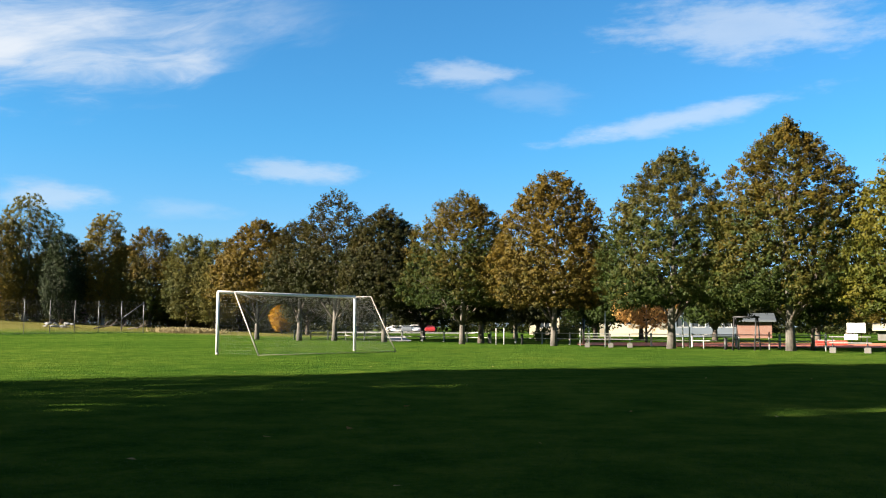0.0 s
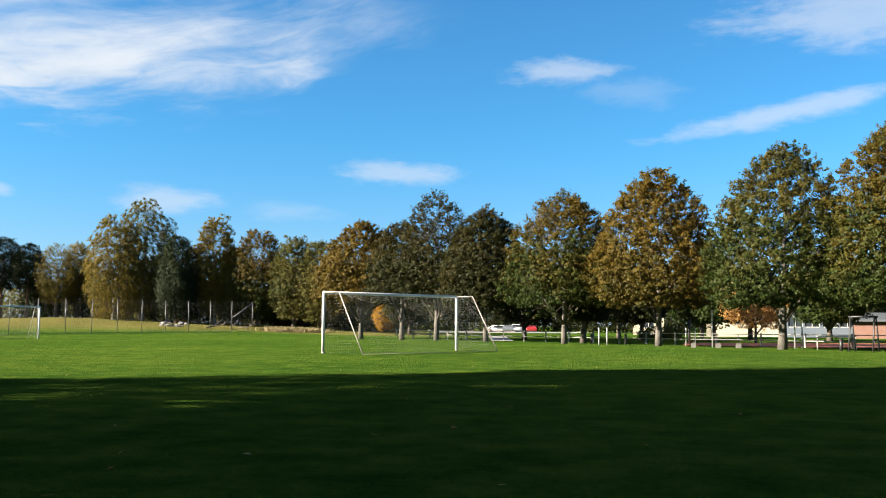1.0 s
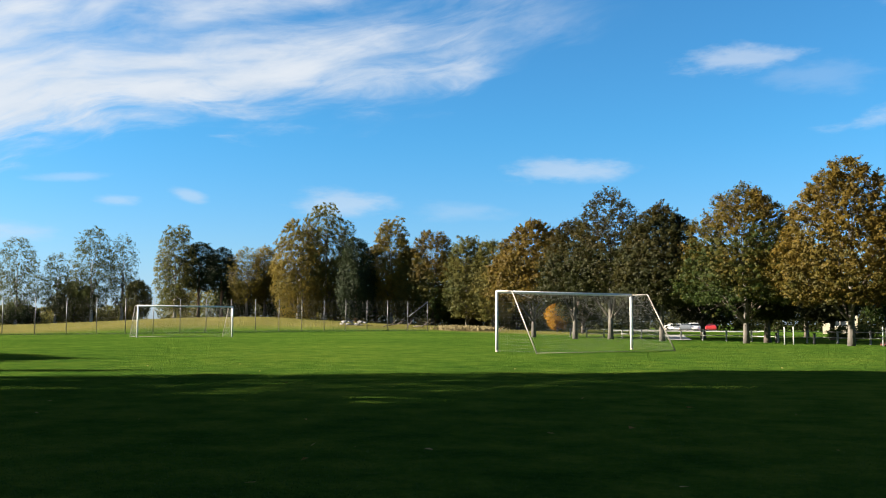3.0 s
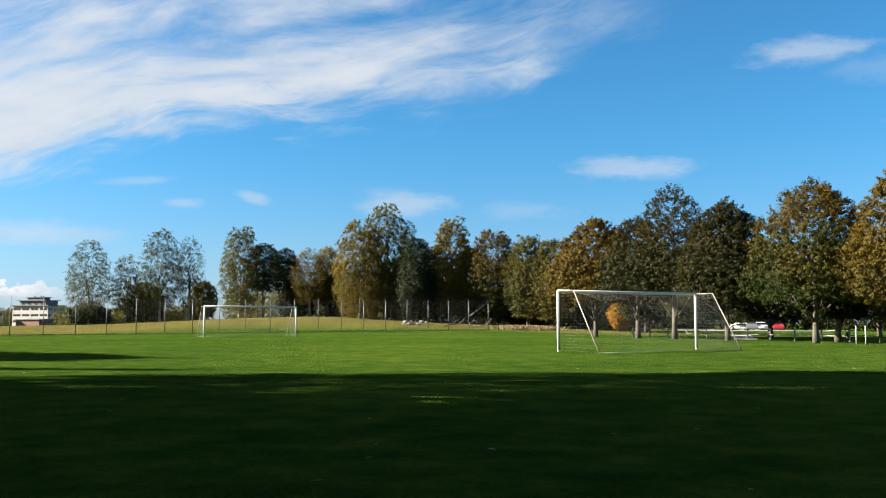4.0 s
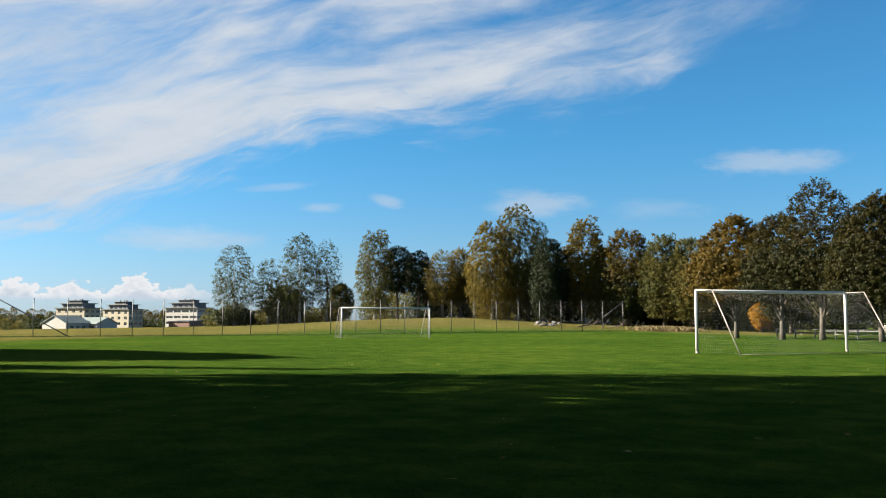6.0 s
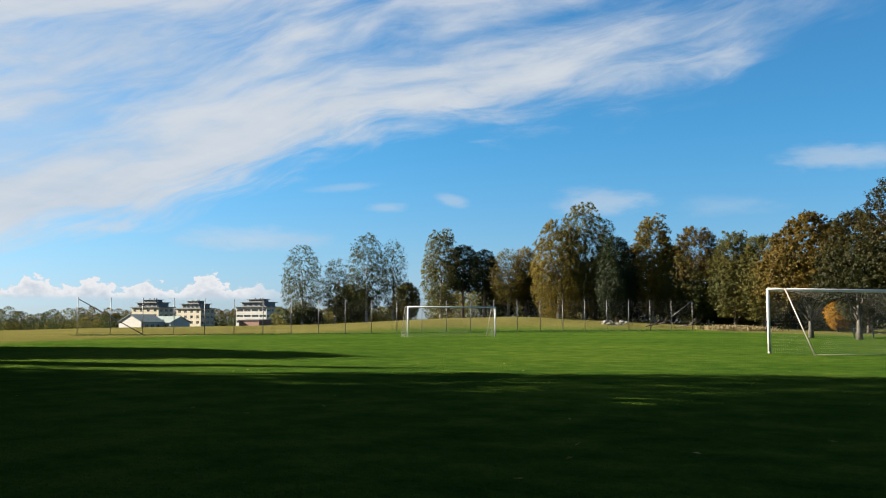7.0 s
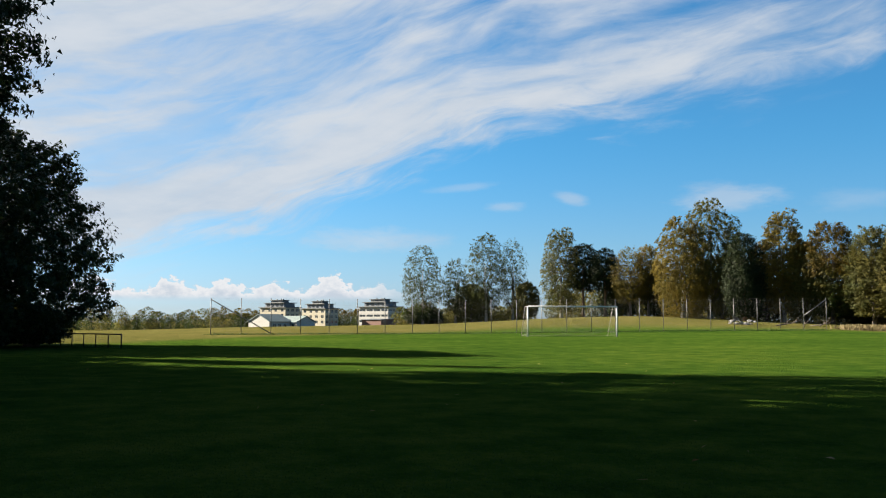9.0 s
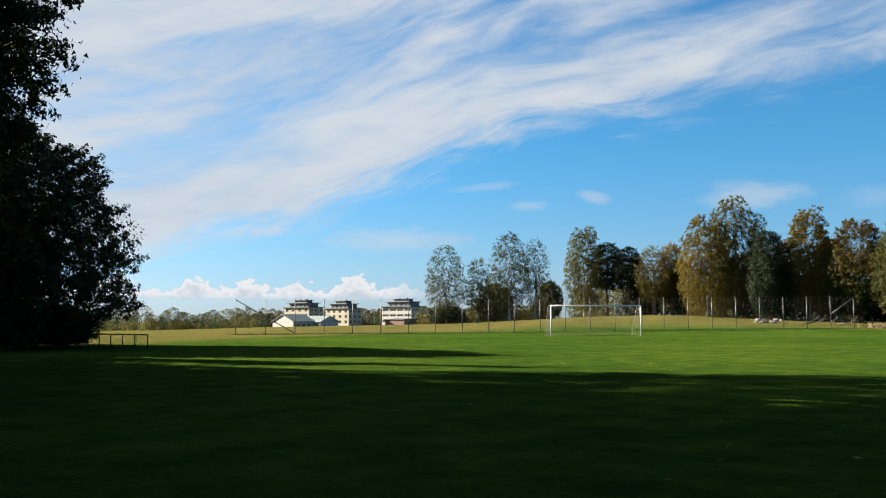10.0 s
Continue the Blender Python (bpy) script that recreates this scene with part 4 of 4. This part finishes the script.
def basketball_stand():
    ob = thing("basketball_stand", "white basketball board on a dark steel stand", "basketball hoop", pose(*spot(-24.65, 63), 0, 0, 0, -20) @ Matrix.Scale(0.88, 4))
    part("board", softened(joined("board", [box(0, 0, 1.23, 1.25, 0.04, 0.72)], WHITE_PAINT), 0.015), ob, "white backboard")
    part("target_square", joined("target_square", [box(0, -0.024, 1.05, 0.5, 0.006, 0.02), box(0, -0.024, 1.35, 0.5, 0.006, 0.02), box(-0.24, -0.024, 1.2, 0.02, 0.006, 0.28), box(0.24, -0.024, 1.2, 0.02, 0.006, 0.28)], GREY_STEEL), ob)
    a = np.linspace(0, 2 * np.pi, 17)
    part("rim", joined("rim", [tube([(0.22 * math.cos(q), -0.3 + 0.22 * math.sin(q), 0.98) for q in a], 0.012, 6)], BLACK_STEEL, True), ob)
    part("lower_board", softened(joined("lower_board", [box(-0.35, 0.05, 0.58, 0.9, 0.04, 0.42)], WHITE_PAINT), 0.01), ob)
    for x in (-0.25, 0.35):
        part("leg", joined("leg", [tube([(x, 0.06, 1.5), (x, 0.3, 0.7), (x, 0.9, 0.0)], 0.04, 8)], BLACK_STEEL, True), ob)
    part("base", softened(joined("base", [box(0.05, 0.7, 0.06, 1.2, 1.0, 0.12)], BLACK_STEEL), 0.02), ob)


basketball_stand()


def climbing_frame():
    ob = thing("climbing_frame", "black steel frame with slanted legs on the lawn", "play frame", pose(*spot(-18.6, 45.4), 0, 0, 0, -18))
    for x in (-0.5, 0.5):
        for s in (-1, 1):
            part("leg", joined("leg", [tube([(x + s * 0.14, s * 0.3, 0), (x + s * 0.03, 0, 1.62)], 0.035, 8)], BLACK_STEEL, True), ob)
        part("rung", joined("rung", [tube([(x - 0.1, -0.2, 0.55), (x + 0.1, 0.2, 0.55)], 0.025, 8)], BLACK_STEEL, True), ob)
    part("top_bar", joined("top_bar", [tube([(-0.62, 0, 1.6), (0.62, 0, 1.6)], 0.04, 8)], BLACK_STEEL, True), ob)


climbing_frame()


def small_goal():
    ob = thing("small_goal", "small white steel hurdle goal by the track", "goal", pose(*spot(-17.15, 47.3), 0, 0, 0, -17))
    for x in (-0.85, 0.85):
        part("post", joined("post", [tube([(x, 0, 0), (x, 0, 0.66)], 0.028, 8)], DULL_WHITE, True), ob)
    part("crossbar", joined("crossbar", [tube([(-0.88, 0, 0.66), (0.88, 0, 0.66)], 0.03, 8)], DULL_WHITE, True), ob)


small_goal()

# ---- running track and path ----
def strip(name, label, category, mat, near, far, lift=0.006):
    """A flat laid surface between two lines of ground points."""
    v = [(x, y, rest(x, y) + lift) for x, y in near + far[::-1]]
    n = len(near)
    data = joined(name, [(np.array(v), [(k, k + 1, 2 * n - 2 - k, 2 * n - 1 - k) for k in range(n - 1)])], mat)
    return tagged(new(name, data), label, category, kind="structure")


strip("running_track", "red running track beyond the linden row", "running track", TARTAN, [spot(b, d) for b, d in ((-8.5, 54), (-14, 52.5), (-20, 52.5), (-27, 54), (-34, 57))], [spot(b, d) for b, d in ((-8.5, 62), (-14, 64), (-20, 66), (-27, 68), (-34, 72))], 0.045)
strip("path", "pale gravel path beyond the goal", "path", GRAVEL, [spot(b, d) for b, d in ((3.4, 66), (2.8, 65.5), (2.0, 66))], [spot(b, d) for b, d in ((3.6, 96), (3.1, 98), (2.6, 101))], 0.045)
strip("parking_area", "pale gravel parking area behind the trees", "parking area", GRAVEL, [spot(b, d) for b, d in ((7, 138), (2, 136), (-2, 134))], [spot(b, d) for b, d in ((7, 162), (2, 162), (-2, 160))], 0.05)

mat_ob = thing("landing_mat", "red foam landing mat beside the running track", "mat", pose(*spot(-23.3, 60), 0.05, 0, 0, -20))
part("cushion", softened(joined("cushion", [box(0, 0, 0.13, 1.8, 1.3, 0.26)], RED_MAT), 0.05), mat_ob)
part("cover", softened(joined("cover", [box(-0.3, -0.15, 0.28, 1.0, 0.8, 0.035)], DULL_WHITE), 0.015), mat_ob, "pale folded cover")


# ---- parked cars ----
def car(label, at, turn, paint, high=1.45, long=4.3):
    ob = thing("car", label, "car", pose(*at, 0.05, 0, 0, turn), "parked cars")
    side = [(-0.5, 0.35), (-0.5, 0.62), (-0.47, 0.72), (-0.30, 0.80), (-0.18, high / 1.45), (0.22, high / 1.45), (0.38, 0.86), (0.49, 0.80), (0.5, 0.35)]
    v = [(x * long, y, z * 1.42) for y in (-0.85, 0.85) for x, z in side]
    v = [(x, y * (0.82 if z > 1.2 else 1.0), z - 0.25) for x, y, z in v]
    n = len(side)
    faces = [tuple(range(n)), tuple(range(2 * n - 1, n - 1, -1))] + [(k, n + k, n + (k + 1) % n, (k + 1) % n) for k in range(n)]
    part("body", softened(joined("body", [(np.array(v), faces)], paint), 0.07), ob)
    roof = max(z for x, y, z in v)
    for y in (-0.80, 0.80):
        part("side_window", softened(joined("side_window", [box(0.05 * long, y, roof - 0.24, 0.42 * long, 0.06, 0.28)], PANE), 0.02), ob)
    part("windscreen", softened(joined("windscreen", [box(-0.245 * long, 0, roof - 0.22, 0.10, 1.25, 0.3)], PANE), 0.02), ob)
    for x in (-0.31, 0.31):
        for y in (-0.8, 0.8):
            wheel = part("wheel", joined("tyre", [tube([(0, -0.1, 0), (0, 0.1, 0)], 0.31, 18)], RUBBER, True), ob, "", pose(x * long, y, 0.31))
            part("rim", joined("rim", [tube([(0, -0.115, 0), (0, 0.115, 0)], 0.18, 12)], WORN_STEEL, True), wheel)


car("white parked car under the trees", spot(3.0, 150), 8, CAR_WHITE)
car("white parked van behind the trees", spot(1.75, 154), 4, CAR_WHITE, 1.6, 4.8)
car("dark red parked car behind the trees", spot(0.95, 151), 100, CAR_RED)
car("grey parked car beside the gravel path", spot(2.35, 148), 95, CAR_GREY)


# ---- buildings ----
def wall_with_windows(width, height, columns, rows, win_w, win_h, mat, name="wall"):
    """A facade sheet with thickness, whose openings go through it: lies in x and z, front towards -y."""
    xs, zs = [-width / 2], [0.0]
    for c in columns:
        xs += [c - win_w / 2, c + win_w / 2]
    for r in rows:
        zs += [r, r + win_h]
    xs.append(width / 2)
    zs.append(height)
    pieces = []
    for i in range(len(xs) - 1):
        for k in range(len(zs) - 1):
            if i % 2 and k % 2:
                continue
            pieces.append(box((xs[i] + xs[i + 1]) / 2, 0.15, (zs[k] + zs[k + 1]) / 2, xs[i + 1] - xs[i], 0.3, zs[k + 1] - zs[k]))
    data = joined(name, pieces, mat)
    bm = bmesh.new()
    bm.from_mesh(data)
    bmesh.ops.remove_doubles(bm, verts=bm.verts[:], dist=0.002)
    bm.to_mesh(data)
    bm.free()
    return data


def add_windows(ob, columns, rows, win_w, win_h, y, turn=None, frame_mat=DULL_WHITE):
    pane = joined("pane", [box(0, 0.14, win_h / 2, win_w, 0.03, win_h)], PANE)
    edge = joined("window", [box(0, 0.1, win_h / 2, 0.07, 0.08, win_h)] + [box(0, 0.1, z, win_w, 0.08, 0.07) for z in (0.035, win_h - 0.035)] + [box(s * (win_w / 2 - 0.035), 0.1, win_h / 2, 0.07, 0.08, win_h) for s in (-1, 1)], frame_mat)
    for c in columns:
        for r in rows:
            win = part("window", edge, ob, "", (turn or Matrix()) @ pose(c, y, r))
            part("pane", pane, win)


def apartment_block(label, bearing, far_off, turn, width, storeys, mat, band=False, size=1.0):
    x, y = spot(bearing, far_off)
    ob = thing("apartment_building", label, "building", pose(x, y, rest(x, y) - 1.5, 0, 0, turn) @ Matrix.Scale(size, 4), "apartment blocks beyond the field")
    deep, floor_high = width * 0.5, 2.9
    high = storeys * floor_high + 1.2
    n = 4
    columns = [(-0.5 + (k + 0.5) / n) * width for k in range(n)]
    rows = [1.9 + k * floor_high for k in range(storeys)]
    win_w, win_h = (width / n * 0.86, 1.2) if band else (2.0, 1.6)
    side_cols = [(-0.5 + (k + 0.5) / 3) * deep for k in range(3)]
    faces = [(pose(0, -deep / 2, 0), width, columns), (pose(0, deep / 2, 0, 0, 0, 180), width, columns), (pose(-width / 2, 0, 0, 0, 0, -90), deep - 0.6, side_cols), (pose(width / 2, 0, 0, 0, 0, 90), deep - 0.6, side_cols)]
    for m, wide, cols in faces:
        ww = min(win_w, wide / len(cols) * 0.86)
        part("wall", wall_with_windows(wide, high, cols, rows, ww, win_h, mat), ob, "", m)
        add_windows(ob, cols, rows, ww, win_h, 0, m)
    # two set-back dark storeys with overhanging flat roofs
    part("roof", softened(joined("roof", [box(0, 0, high + 0.2, width + 1.6, deep + 1.6, 0.4)], DARK_ROOF), 0.05), ob, "dark overhanging flat roof")
    part("penthouse", joined("penthouse", [box(0, 0, high + 1.45, width * 0.74, deep * 0.74, 2.1)], DARK_CLAD), ob, "set-back dark clad storey")
    add_windows(ob, [c * 0.7 for c in columns], [high + 0.75], 1.7, 1.2, -deep * 0.37 - 0.2, None, DARK_ROOF)
    part("roof", softened(joined("roof", [box(0, 0, high + 2.65, width * 0.74 + 1.8, deep * 0.74 + 1.8, 0.35)], DARK_ROOF), 0.05), ob)
    part("roof_house", softened(joined("roof_house", [box(0, 0, high + 3.45, width * 0.46, deep * 0.42, 1.3)], DARK_ROOF), 0.1), ob)
    part("roof", softened(joined("roof", [box(0, 0, high + 4.2, width * 0.46 + 1.2, deep * 0.42 + 1.2, 0.25)], DARK_ROOF), 0.04), ob)
    for q in (-0.12, 0.05, 0.13):
        part("vent_pipe", joined("vent_pipe", [tube([(q * width, 0, high + 4.25), (q * width, 0, high + 5.0)], 0.35, 8)], DARK_ROOF, True), ob)
    return ob


apartment_block("cream rendered apartment block with dark stepped roof", 51.85, 508, 3, 21, 4, RENDER_CREAM)
apartment_block("cream apartment block with four storeys of windows", 49.35, 440, 1, 19, 4, RENDER_CREAM, size=0.88)
apartment_block("white banded apartment block with dark roof storeys", 45.55, 480, 2, 21.5, 4, RENDER_WHITE, True)


def gabled_hall(label, bearing, far_off, turn, width, deep, eaves, ridge, wall_mat, roof_mat, windows=(), name="low_building"):
    x, y = spot(bearing, far_off)
    ob = thing(name, label, "building", pose(x, y, rest(x, y) - 0.3, 0, 0, turn))
    win_h, sill = min(1.3, eaves * 0.4), eaves * 0.38
    part("wall", wall_with_windows(width, eaves, list(windows), [sill], 1.5, win_h, wall_mat), ob, "", pose(0, -deep / 2, 0))
    if windows:
        add_windows(ob, list(windows), [sill], 1.5, win_h, -deep / 2)
    part("wall", wall_with_windows(width, eaves, [], [], 1, 1, wall_mat), ob, "", pose(0, deep / 2, 0, 0, 0, 180))
    gable = (np.array([(s, p, z) for s in (0, 0.3) for p, z in ((-deep / 2 + 0.3, 0), (deep / 2 - 0.3, 0), (deep / 2 - 0.3, eaves), (0, ridge - 0.1), (-deep / 2 + 0.3, eaves))]), [(0, 1, 2, 3, 4), (9, 8, 7, 6, 5)] + [(k, 5 + k, 5 + (k + 1) % 5, (k + 1) % 5) for k in range(5)])
    for s in (-1, 1):
        part("gable", joined("gable", [gable], wall_mat), ob, "", pose(-width / 2 if s < 0 else width / 2 - 0.3, 0, 0))
        slab = (np.array([(p, s * q, z + t) for t in (0, 0.18) for p in (-width / 2 - 0.4, width / 2 + 0.4) for q, z in ((0, ridge), (deep / 2 + 0.5, eaves - 0.15))]), [(0, 1, 3, 2), (4, 6, 7, 5), (0, 4, 5, 1), (2, 3, 7, 6), (0, 2, 6, 4), (1, 5, 7, 3)])
        part("roof", joined("roof", [slab], roof_mat), ob)
    return ob


gabled_hall("gabled white wing of the low hall", 52.5, 354, 90, 10.0, 13.0, 3.5, 6.2, RENDER_WHITE, GREEN_ROOF, (-2.5, 0, 2.5))
gabled_hall("long low white hall with grey green roof", 51.0, 358, 0, 15.0, 9.0, 3.4, 5.6, RENDER_WHITE, GREEN_ROOF, (-5, -2, 2, 5))
gabled_hall("low brick building before the white block", 45.37, 430, 0, 13.0, 15.6, 4.9, 5.15, BRICK, DARK_ROOF, (), "brick_building")
gabled_hall("white school building behind the linden row", -12.3, 112, -12, 8.0, 12.0, 4.4, 6.5, RENDER_CREAM, DARK_ROOF, (-3.8, -1.3, 1.2, 3.8), "school_building")
gabled_hall("dark blue clad annex with wide windows", -16.3, 110, -15, 7.4, 9.0, 3.6, 4.6, DARK_CLAD, DARK_ROOF, (-2.6, -0.9, 0.9, 2.6), "annex_building")
gabled_hall("red brick building beyond the running track", -19.0, 100, -18, 3.4, 9.0, 2.1, 2.7, BRICK, DARK_ROOF, (), "brick_building")
gabled_hall("low grey building with a pale roof by the track", -28.0, 90, -26, 7.0, 6.0, 1.3, 1.7, CONCRETE, RENDER_CREAM, (), "low_building")
gabled_hall("pale house half hidden behind the lindens", -6.4, 125, -6, 4.0, 6.0, 3.2, 4.6, RENDER_CREAM, DARK_ROOF, (0,), "house")
gabled_hall("pale house behind the parked cars", 2.2, 178, 6, 9.0, 7.0, 2.6, 4.4, RENDER_CREAM, DARK_ROOF, (-2.5, 0.5, 3), "house")


# ---- stones and dead wood behind the fence ----
def boulder(seed, size):
    rng = np.random.default_rng(seed)
    bm = bmesh.new()
    bmesh.ops.create_icosphere(bm, subdivisions=2, radius=1)
    for v in bm.verts:
        n = noise.noise(v.co * 1.2 + Vector((seed * 3.1, 0, 0)))
        v.co = Vector((v.co.x * size * (1 + 0.45 * n), v.co.y * size * 0.8 * (1 + 0.4 * n), v.co.z * size * 0.45 * (1 + 0.4 * n) + size * 0.28))
    data = bpy.data.meshes.new("boulder")
    bm.to_mesh(data)
    bm.free()
    data.materials.append(STONE)
    return data


stones = [boulder(k, 0.2 + 0.07 * k) for k in range(4)]
layout = random.Random(5)
for k in range(24):
    b, d = 23.05 + layout.gauss(0, 0.33), 112 + layout.uniform(-0.7, 0.9)
    x, y = spot(b, d)
    ob = tagged(new("boulder", stones[k % 4]), "pale grey boulder in a heap before the wood", "boulder", "heap of boulders")
    ob.matrix_basis = pose(x, y, rest(x, y) + (0.28 if k > 15 else -0.05), 0, layout.uniform(-15, 15), layout.uniform(0, 360))
for k in range(5):
    b, d = 19.4 + layout.uniform(-0.9, 1.9), 110 + layout.uniform(-1.5, 2)
    x, y = spot(b, d)
    log = thing("fallen_branch", "bare weathered branch lying in the dry meadow", "branch", pose(x, y, rest(x, y), 0, 0, layout.uniform(0, 180)), "dead wood before the trees")
    part("stem", joined("stem", [tube([(-1.4, 0, 0.06), (-0.4, 0.15, 0.2), (0.5, 0.0, 0.35), (1.3, 0.2, 0.75)], [0.07, 0.06, 0.045, 0.02], 7), tube([(0.2, 0.0, 0.3), (0.7, -0.3, 0.7), (0.9, -0.5, 1.1)], [0.04, 0.03, 0.012], 5)], DARK_BARK, True), log)


# ---- low net fence beside the grove ----
def low_fence():
    ob = thing("net_fence", "low dark net fence beside the grove", "fence", pose(0, 0, 0))
    a, b = Vector((*spot(61.6, 42), 0)), Vector((*spot(70, 60), 0))
    n = 16
    feet = [a.lerp(b, k / n) for k in range(n + 1)]
    stake = joined("post", [tube([(0, 0, -0.05), (0, 0, 0.64)], 0.03, 6)], BLACK_STEEL, True)
    for p in feet:
        p.z = rest(p.x, p.y)
        part("post", stake, ob, "", Matrix.Translation(p))
    up = Vector((0, 0, 0.62))
    part("top_rail", joined("top_rail", [tube([p + up for p in feet], 0.035, 6)], BLACK_STEEL, True), ob)
    wires = []
    for p, q in zip(feet, feet[1:]):
        wires += [tube([p + Vector((0, 0, z)), q + Vector((0, 0, z))], 0.003, 3, False) for z in np.arange(0.05, 0.6, 0.08)]
        wires += [tube([p.lerp(q, s) + Vector((0, 0, 0.02)), p.lerp(q, s) + up], 0.003, 3, False) for s in np.linspace(0, 1, 9)[1:]]
    part("net", joined("net", wires, GREY_STEEL), ob, "thin wire net")


low_fence()


# ---- fallen leaves and grass blades on the near lawn ----
def fallen_leaves():
    rng = np.random.default_rng(21)
    known = [(-2.51, 7.33), (-3.17, 7.26), (-3.29, 6.48), (-3.16, 5.4), (-3.6, 7.3), (-4.6, 9.2), (-1.0, 9.6), (-6.4, 8.6), (0.9, 8.4), (-8.2, 7.6)]
    r, a = np.sqrt(rng.uniform(30, 600, 42)), rng.uniform(-30, 72, 42)
    spread = [spot(q, d) for q, d in zip(a, r)]
    xy = np.array(known + spread)
    c = np.column_stack([xy, np.full(len(xy), 0.045)])
    v = leaf_points(rng, c, 0.075)
    v = v.reshape(-1, 3, 3)
    v[:, :, 2] = 0.05 + (v[:, :, 2] - 0.045) * 0.35
    v[0] = c[0] + (v[0] - c[0]) * 1.5
    return tagged(new("fallen_leaves", loose_mesh("fallen_leaves", v.reshape(-1, 3), FALLEN)), "scattered dry fallen leaves on the lawn", "leaves", kind="stuff")


def grass(label, seed, n, near, far, low, high, left=74.0, right=-31.0):
    rng = np.random.default_rng(seed)
    r = near * (far / near) ** rng.uniform(0, 1, n)
    a = np.radians(rng.uniform(right, left, n))
    foot = np.column_stack([-np.sin(a) * r, np.cos(a) * r, np.zeros(n)])
    return blades(label, rng, foot, low, high)


def blades(label, rng, foot, low, high, mat=BLADE):
    n = len(foot)
    size = rng.uniform(low, high, (n, 1))
    b = rng.uniform(0, 2 * np.pi, n)
    side = np.column_stack([np.cos(b), np.sin(b), np.zeros(n)]) * size * 0.16
    tip = np.column_stack([rng.normal(size=n) * 0.5, rng.normal(size=n) * 0.5, np.ones(n)]) * size
    v = np.stack([foot - side, foot + side, foot + side * 0.5 + tip * 0.7, foot + tip], 1).reshape(-1, 3)
    return tagged(new("grass", loose_mesh("grass", v, mat, 4)), label, "grass", kind="stuff")


def fence_grass():
    """Long unmown grass at the foot of the ball fence."""
    rng = np.random.default_rng(24)
    n = 9000
    s = rng.uniform(0, 1, n)
    a, b = np.array(spot(56.2, 85.5)), np.array(spot(18.45, 102.5))
    xy = a + (b - a) * s[:, None] + np.outer(np.sin(np.pi * s), (-0.9, 1.8)) + rng.normal(size=(n, 2)) * 0.4
    z = ground_height(xy[:, 0], xy[:, 1])
    return blades("long unmown grass along the foot of the fence", rng, np.column_stack([xy, z]), 0.06, 0.17)


def straw():
    """Bleached tussocks at the meadow's end, beyond the fence."""
    rng = np.random.default_rng(25)
    n = 5000
    a, d = radians(15.9) + rng.normal(size=n) * radians(0.75), 107 + rng.normal(size=n) * 1.1
    x, y = -np.sin(a) * d, np.cos(a) * d
    return blades("pale bleached tussocks in the dry meadow", rng, np.column_stack([x, y, ground_height(x, y)]), 0.15, 0.6, STRAW)


fallen_leaves()
straw()
grass("short mown grass blades on the near lawn", 22, 90000, 4.5, 18, 0.008, 0.021)
grass("short mown grass tufts across the field", 23, 25000, 18, 40, 0.012, 0.032)
fence_grass()
